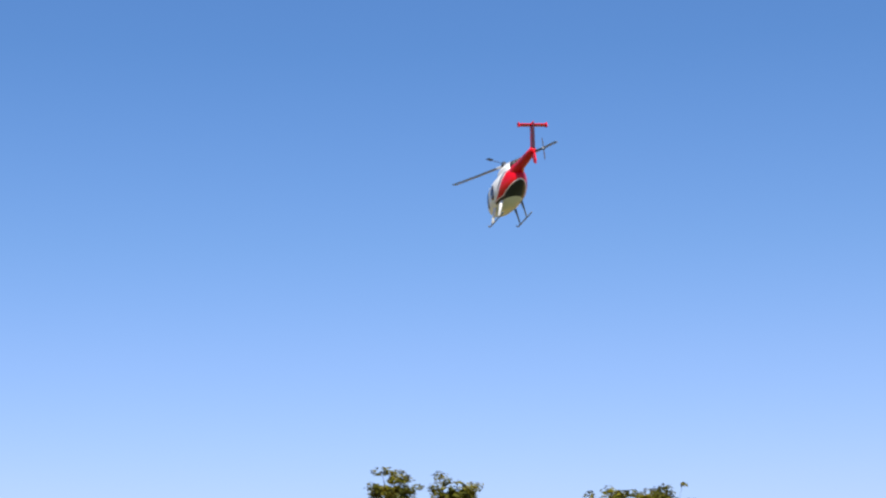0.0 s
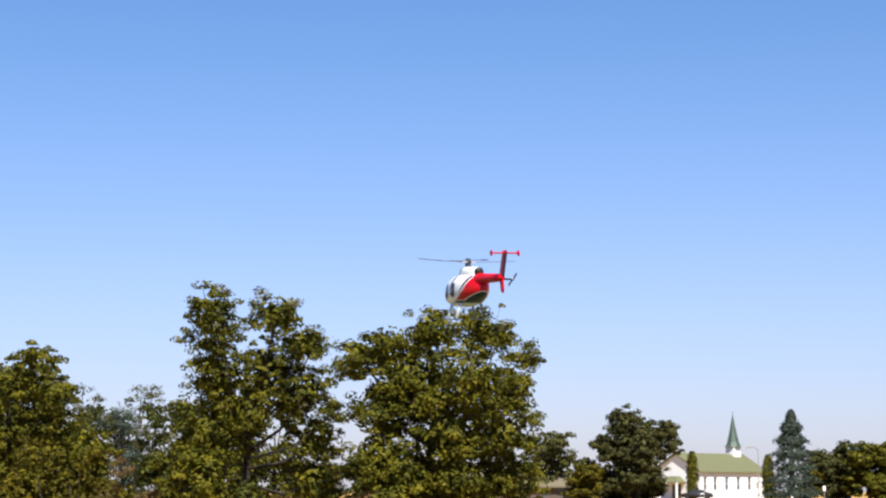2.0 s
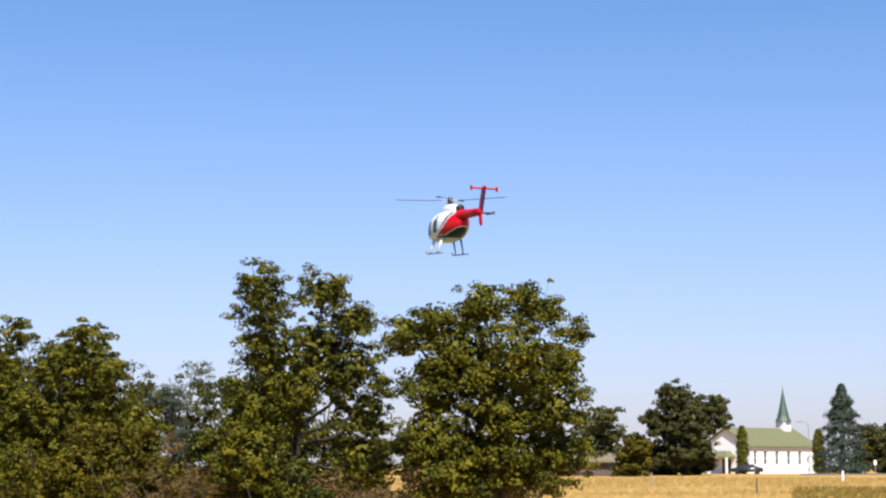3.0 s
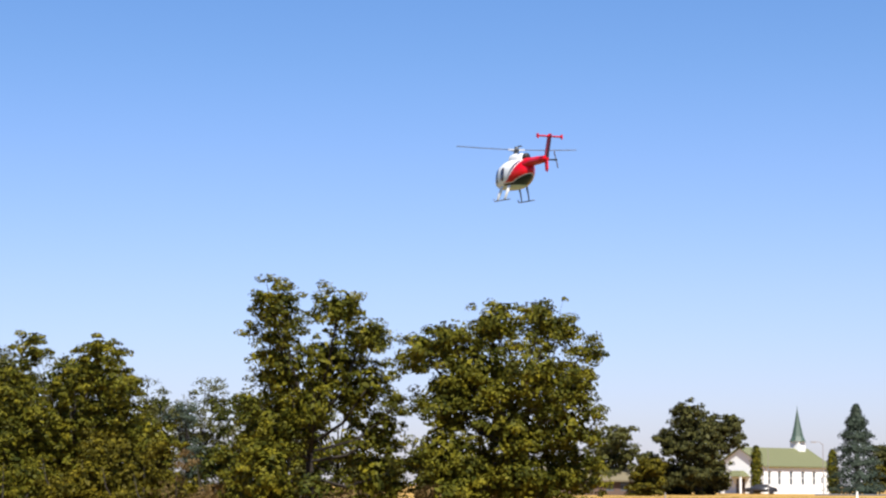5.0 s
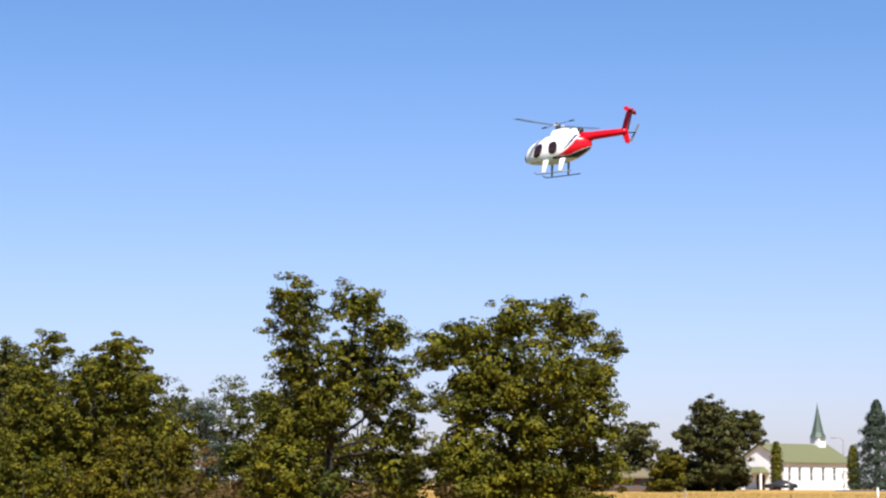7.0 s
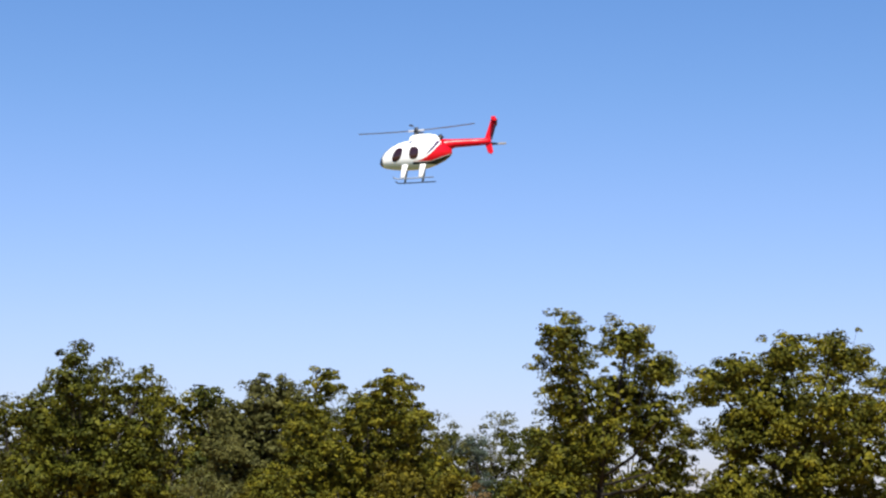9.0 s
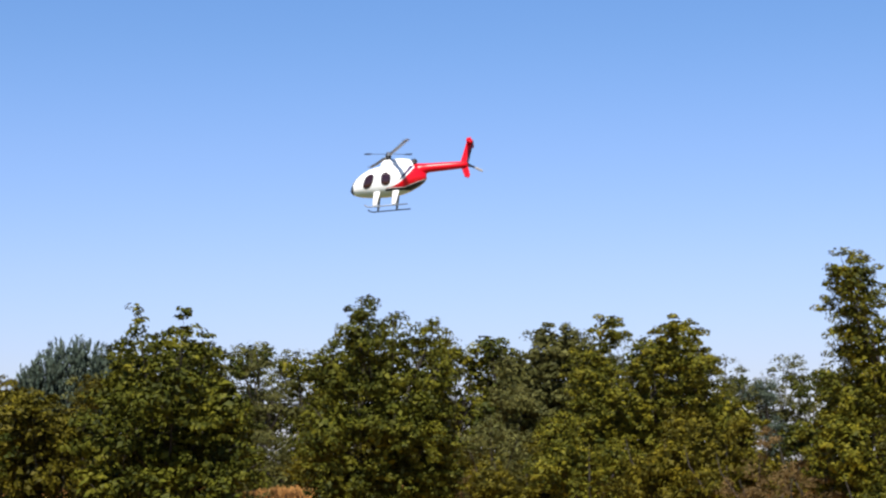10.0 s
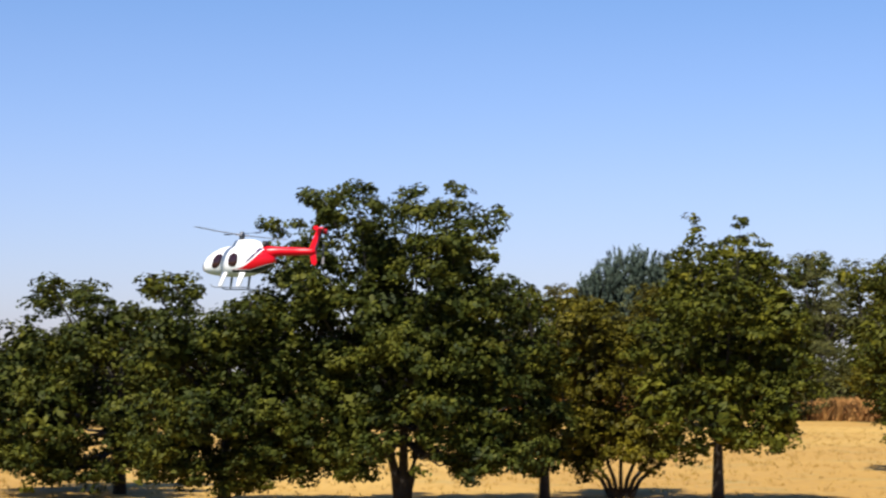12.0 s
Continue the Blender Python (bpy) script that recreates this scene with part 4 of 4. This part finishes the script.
    def slab(profile, half, axis):
        """A thin plate with thinned edges; the profile is in x and z, or in x and y."""
        bm = bmesh.new()
        cx, cz = [sum(p[i] for p in profile) / len(profile) for i in (0, 1)]
        rings = []
        for off, size in ((-half, 0.80), (-half * 0.5, 1.0), (half * 0.5, 1.0), (half, 0.80)):
            ring = []
            for px, pz in profile:
                x, z = cx + (px - cx) * size, cz + (pz - cz) * (0.5 + size / 2)
                ring.append(bm.verts.new((x, off, z) if axis == "y" else (x, z, off)))
            rings.append(ring)
        for p, q in zip(rings, rings[1:]):
            for s in range(len(profile)):
                t = (s + 1) % len(profile)
                bm.faces.new((p[s], p[t], q[t], q[s]))
        bm.faces.new(rings[0][::-1]), bm.faces.new(rings[-1])
        bmesh.ops.recalc_face_normals(bm, faces=bm.faces[:])
        return bm
    part("upper_fin", slab([(-0.508, 0.085), (-0.570, 0.252), (-0.615, 0.252), (-0.587, 0.172), (-0.560, 0.075)], 0.008, "y"), RED, root)
    # strip added to carry the fin's shade as seen from behind
    part("fin_shade_strip", tube(bmesh.new(), [(-0.559, 0, 0.090), (-0.586, 0, 0.174), (-0.611, 0, 0.243)], [0.0105, 0.0100, 0.008], 8), FIN_SHADE, root, "dark strip standing for shade on the fin's rear edge")
    part("lower_fin", slab([(-0.508, 0.085), (-0.560, 0.085), (-0.574, 0.0), (-0.562, -0.022), (-0.535, -0.010)], 0.006, "y"), RED, root)
    bm = slab([(-0.567, -0.092), (-0.567, 0.092), (-0.610, 0.092), (-0.610, -0.092)], 0.0045, "z")
    bmesh.ops.translate(bm, verts=bm.verts[:], vec=(-0.003, 0, 0.234))
    part("tailplane", bm, RED, root)
    for sgn in (1, -1):
        bm = slab([(-0.569, 0.228), (-0.575, 0.251), (-0.605, 0.251), (-0.611, 0.217), (-0.599, 0.214)], 0.0035, "y")
        bmesh.ops.translate(bm, verts=bm.verts[:], vec=(0, sgn * 0.095, 0))
        part("end_plate", bm, RED, root)
    # skids and legs
    for sgn in (1, -1):
        y = sgn * 0.100
        part("skid", tube(bmesh.new(), [(0.185, y, -0.168), (0.172, y, -0.182), (0.148, y, -0.188), (0.02, y, -0.188), (-0.122, y, -0.188)], [0.0045] * 5, 8), SKID, root, "thin grey landing skid", smooth=True)
        for x in (0.098, -0.038):
            bm = bmesh.new()
            rings = []
            for f, c, w in ((0.0, 0.023, 0.010), (0.4, 0.021, 0.010), (0.90, 0.018, 0.008), (0.95, 0.012, 0.005)):
                yy, zz = sgn * (0.072 + 0.028 * f), -0.080 - 0.108 * f
                rings.append([bm.verts.new((x - 0.006 + 0.022 * f + c * math.cos(a), yy + sgn * w * math.sin(a), zz)) for a in (k * math.pi / 5 for k in range(10))])
            if sgn < 0:
                for ring in rings:
                    mid = sum((v.co for v in ring), Vector()) / 10
                    for v in ring:
                        v.co = mid + (v.co - mid) * 0.45
            for p, q in zip(rings, rings[1:]):
                for s in range(10):
                    bm.faces.new((p[s], p[(s + 1) % 10], q[(s + 1) % 10], q[s]))
            bm.faces.new(rings[0]), bm.faces.new(rings[-1][::-1])
            bmesh.ops.recalc_face_normals(bm, faces=bm.faces[:])
            part("leg_fairing", bm, LEG_WHITE if sgn > 0 else SKID, root, "white leg fairing" if sgn > 0 else "slim grey leg fairing", smooth=True)
            part("leg", tube(bmesh.new(), [(x, sgn * 0.07, -0.09), (x + 0.009, sgn * 0.092, -0.15), (x + 0.016, y, -0.188)], [0.005, 0.005, 0.0045], 8), SKID, root, smooth=True)
    part("mast", tube(bmesh.new(), [(0, 0, 0.15), (0, 0, 0.18), (0, 0, 0.206)], [0.007, 0.007, 0.006], 10), METAL, root, smooth=True)
    part("swashplate", tube(bmesh.new(), [(0, 0, 0.163), (0, 0, 0.167), (0, 0, 0.172)], [0.02, 0.024, 0.02], 14), METAL, root, smooth=True)
    rotor = part("main_rotor", tube(bmesh.new(), [(0, 0, -0.022), (0, 0, -0.006), (0, 0, 0.008), (0, 0, 0.024)], [0.015, 0.022, 0.019, 0.013], 12), METAL, root, "two-bladed rotor head with a flybar")
    rotor.location = (0, 0, 0.194)
    for sgn in (1, -1):
        part("blade_grip", box(bmesh.new(), *sorted((sgn * 0.014, sgn * 0.062)), -0.010, 0.010, -0.006, 0.006), GRIP, rotor, "pale metal blade grip")
        bm = bmesh.new()
        rings = []
        for r in (0.058, 0.075, 0.26, 0.445, 0.455):
            c = 0.017 if 0.07 < r < 0.45 else 0.010
            rings.append([bm.verts.new((sgn * r, sgn * yy * c, zz * 0.0028 + 0.010 * (r / 0.4) ** 2)) for yy, zz in ((1, 0.2), (0.4, 1), (-0.5, 0.8), (-1, 0), (-0.4, -0.6), (0.5, -0.7))])
        for p, q in zip(rings, rings[1:]):
            for s in range(6):
                bm.faces.new((p[s], p[(s + 1) % 6], q[(s + 1) % 6], q[s]))
        bm.faces.new(rings[0][::-1]), bm.faces.new(rings[-1])
        bmesh.ops.recalc_face_normals(bm, faces=bm.faces[:])
        part("rotor_blade", bm, BLADE, rotor, "dark grey rotor blade")
        bm = tube(bmesh.new(), [(0, 0, 0.010), (0, sgn * 0.08, 0.010), (0, sgn * 0.165, 0.010)], [0.002] * 3, 6)
        part("flybar", bm, METAL, rotor)
        bm = box(bmesh.new(), -0.013, 0.013, *sorted((sgn * 0.128, sgn * 0.178)), 0.007, 0.013)
        bmesh.ops.bevel(bm, geom=bm.edges[:], offset=0.002, segments=2, affect="EDGES")
        part("flybar_paddle", bm, RUBBER, rotor, "black flybar paddle")
    tail = part("tail_rotor", tube(bmesh.new(), [(0, -0.010, 0), (0, 0, 0), (0, 0.010, 0)], [0.007, 0.010, 0.007], 10), METAL, root, "small black tail rotor")
    tail.location = (-0.600, -0.048, 0.066)
    part("tail_shaft", tube(bmesh.new(), [(-0.552, 0.0, 0.068), (-0.576, -0.02, 0.067), (-0.600, -0.040, 0.066)], [0.006] * 3, 8), METAL, root)
    for sgn in (1, -1):
        bm = bmesh.new()
        rings = [[bm.verts.new((yy * c, -0.002 + zz * 0.0015, sgn * r)) for yy, zz in ((1, 0), (0, 1), (-1, 0), (0, -1))] for r, c in ((0.008, 0.004), (0.022, 0.009), (0.070, 0.009), (0.074, 0.005))]
        for p, q in zip(rings, rings[1:]):
            for s in range(4):
                bm.faces.new((p[s], p[(s + 1) % 4], q[(s + 1) % 4], q[s]))
        bm.faces.new(rings[0]), bm.faces.new(rings[-1])
        bmesh.ops.recalc_face_normals(bm, faces=bm.faces[:])
        part("tail_blade", bm, BLADE, tail)
    return root, rotor, tail


heli, main_rotor, tail_rotor = helicopter()

# seconds, place, roll, pitch and heading in degrees
FLIGHT = [
    (0.0, -0.617, 12.437, 4.926, -3.9, 7.6, 111.9),
    (0.5, 0.146, 11.803, 4.264, -4.4, 10.0, 111.5),
    (1.0, 0.544, 11.824, 3.621, -1.2, 7.0, 112.3),
    (1.5, 0.541, 12.312, 3.203, -3.6, 2.2, 110.0),
    (2.0, 0.255, 12.730, 3.076, -2.3, -4.6, 112.4),
    (2.5, -0.028, 13.311, 3.221, 0.1, -4.6, 113.6),
    (3.0, -0.203, 13.531, 3.438, 0.4, -3.3, 113.7),
    (5.0, 0.173, 14.222, 4.052, -0.6, -3.5, 113.1),
    (5.5, 0.379, 14.240, 4.165, -2.2, -2.6, 122.5),
    (6.0, 0.557, 14.973, 4.312, -5.1, -0.1, 140.7),
    (6.5, 0.559, 14.839, 4.244, -2.4, 2.7, 150.9),
    (8.5, -1.752, 14.404, 4.658, 1.0, 3.7, 180.1),
    (9.0, -2.708, 14.027, 4.453, -0.1, 3.1, 185.8),
    (9.5, -3.659, 13.438, 4.133, 2.4, 4.0, 191.6),
    (10.0, -4.672, 12.755, 3.761, 2.9, 3.8, 193.6),
    (10.5, -5.826, 12.199, 3.424, 5.2, 3.0, 192.0),
    (11.0, -6.802, 11.360, 3.020, -0.7, 0.1, 191.3),
    (11.5, -8.118, 11.202, 2.785, 0.4, -0.5, 200.0),
    (12.0, -9.035, 10.348, 2.532, 2.1, -0.8, 199.1),
]
# seconds and the way in which a blade points, in degrees from the nose to the left
BLADES = [
(0.0, 32), (0.5, 34), (1.0, 100), (1.5, 176), (2.0, 112), (2.5, 92), (3.0, 36), (5.0, 76), (5.5, 88), (6.0, 2), (6.5, 156), (8.5, 146), (9.0, 170), (9.5, 66), (10.0, 114), (10.5, 160), (11.0, 6), (11.5, 6), (12.0, 66),
]


def motions():
    walk(heli, [(t, pose(x, y, z, roll, pitch, heading)) for t, x, y, z, roll, pitch, heading in FLIGHT])
    # each stretch holds the whole number of half turns that comes nearest to 3.4 turns a second
    rows, total = [], BLADES[0][1]
    for (t0, a0), (t1, a1) in zip(BLADES, BLADES[1:]):
        steps = round((t1 - t0) * 30)
        want = (t1 - t0) * 360 * 3.4
        swing = (a1 - a0) % 180
        swing += 180 * round((want - swing) / 180)
        rows += [(t0 + k / 30, total + swing * k / steps) for k in range(steps)]
        total += swing
    rows.append((12.0, total))
    walk(main_rotor, [(t, pose(0, 0, 0.194, 0, 0, a)) for t, a in rows])
    walk(tail_rotor, [(k / 30, pose(-0.600, -0.048, 0.066, 0, k * 53.0, 0)) for k in range(361)])


motions()
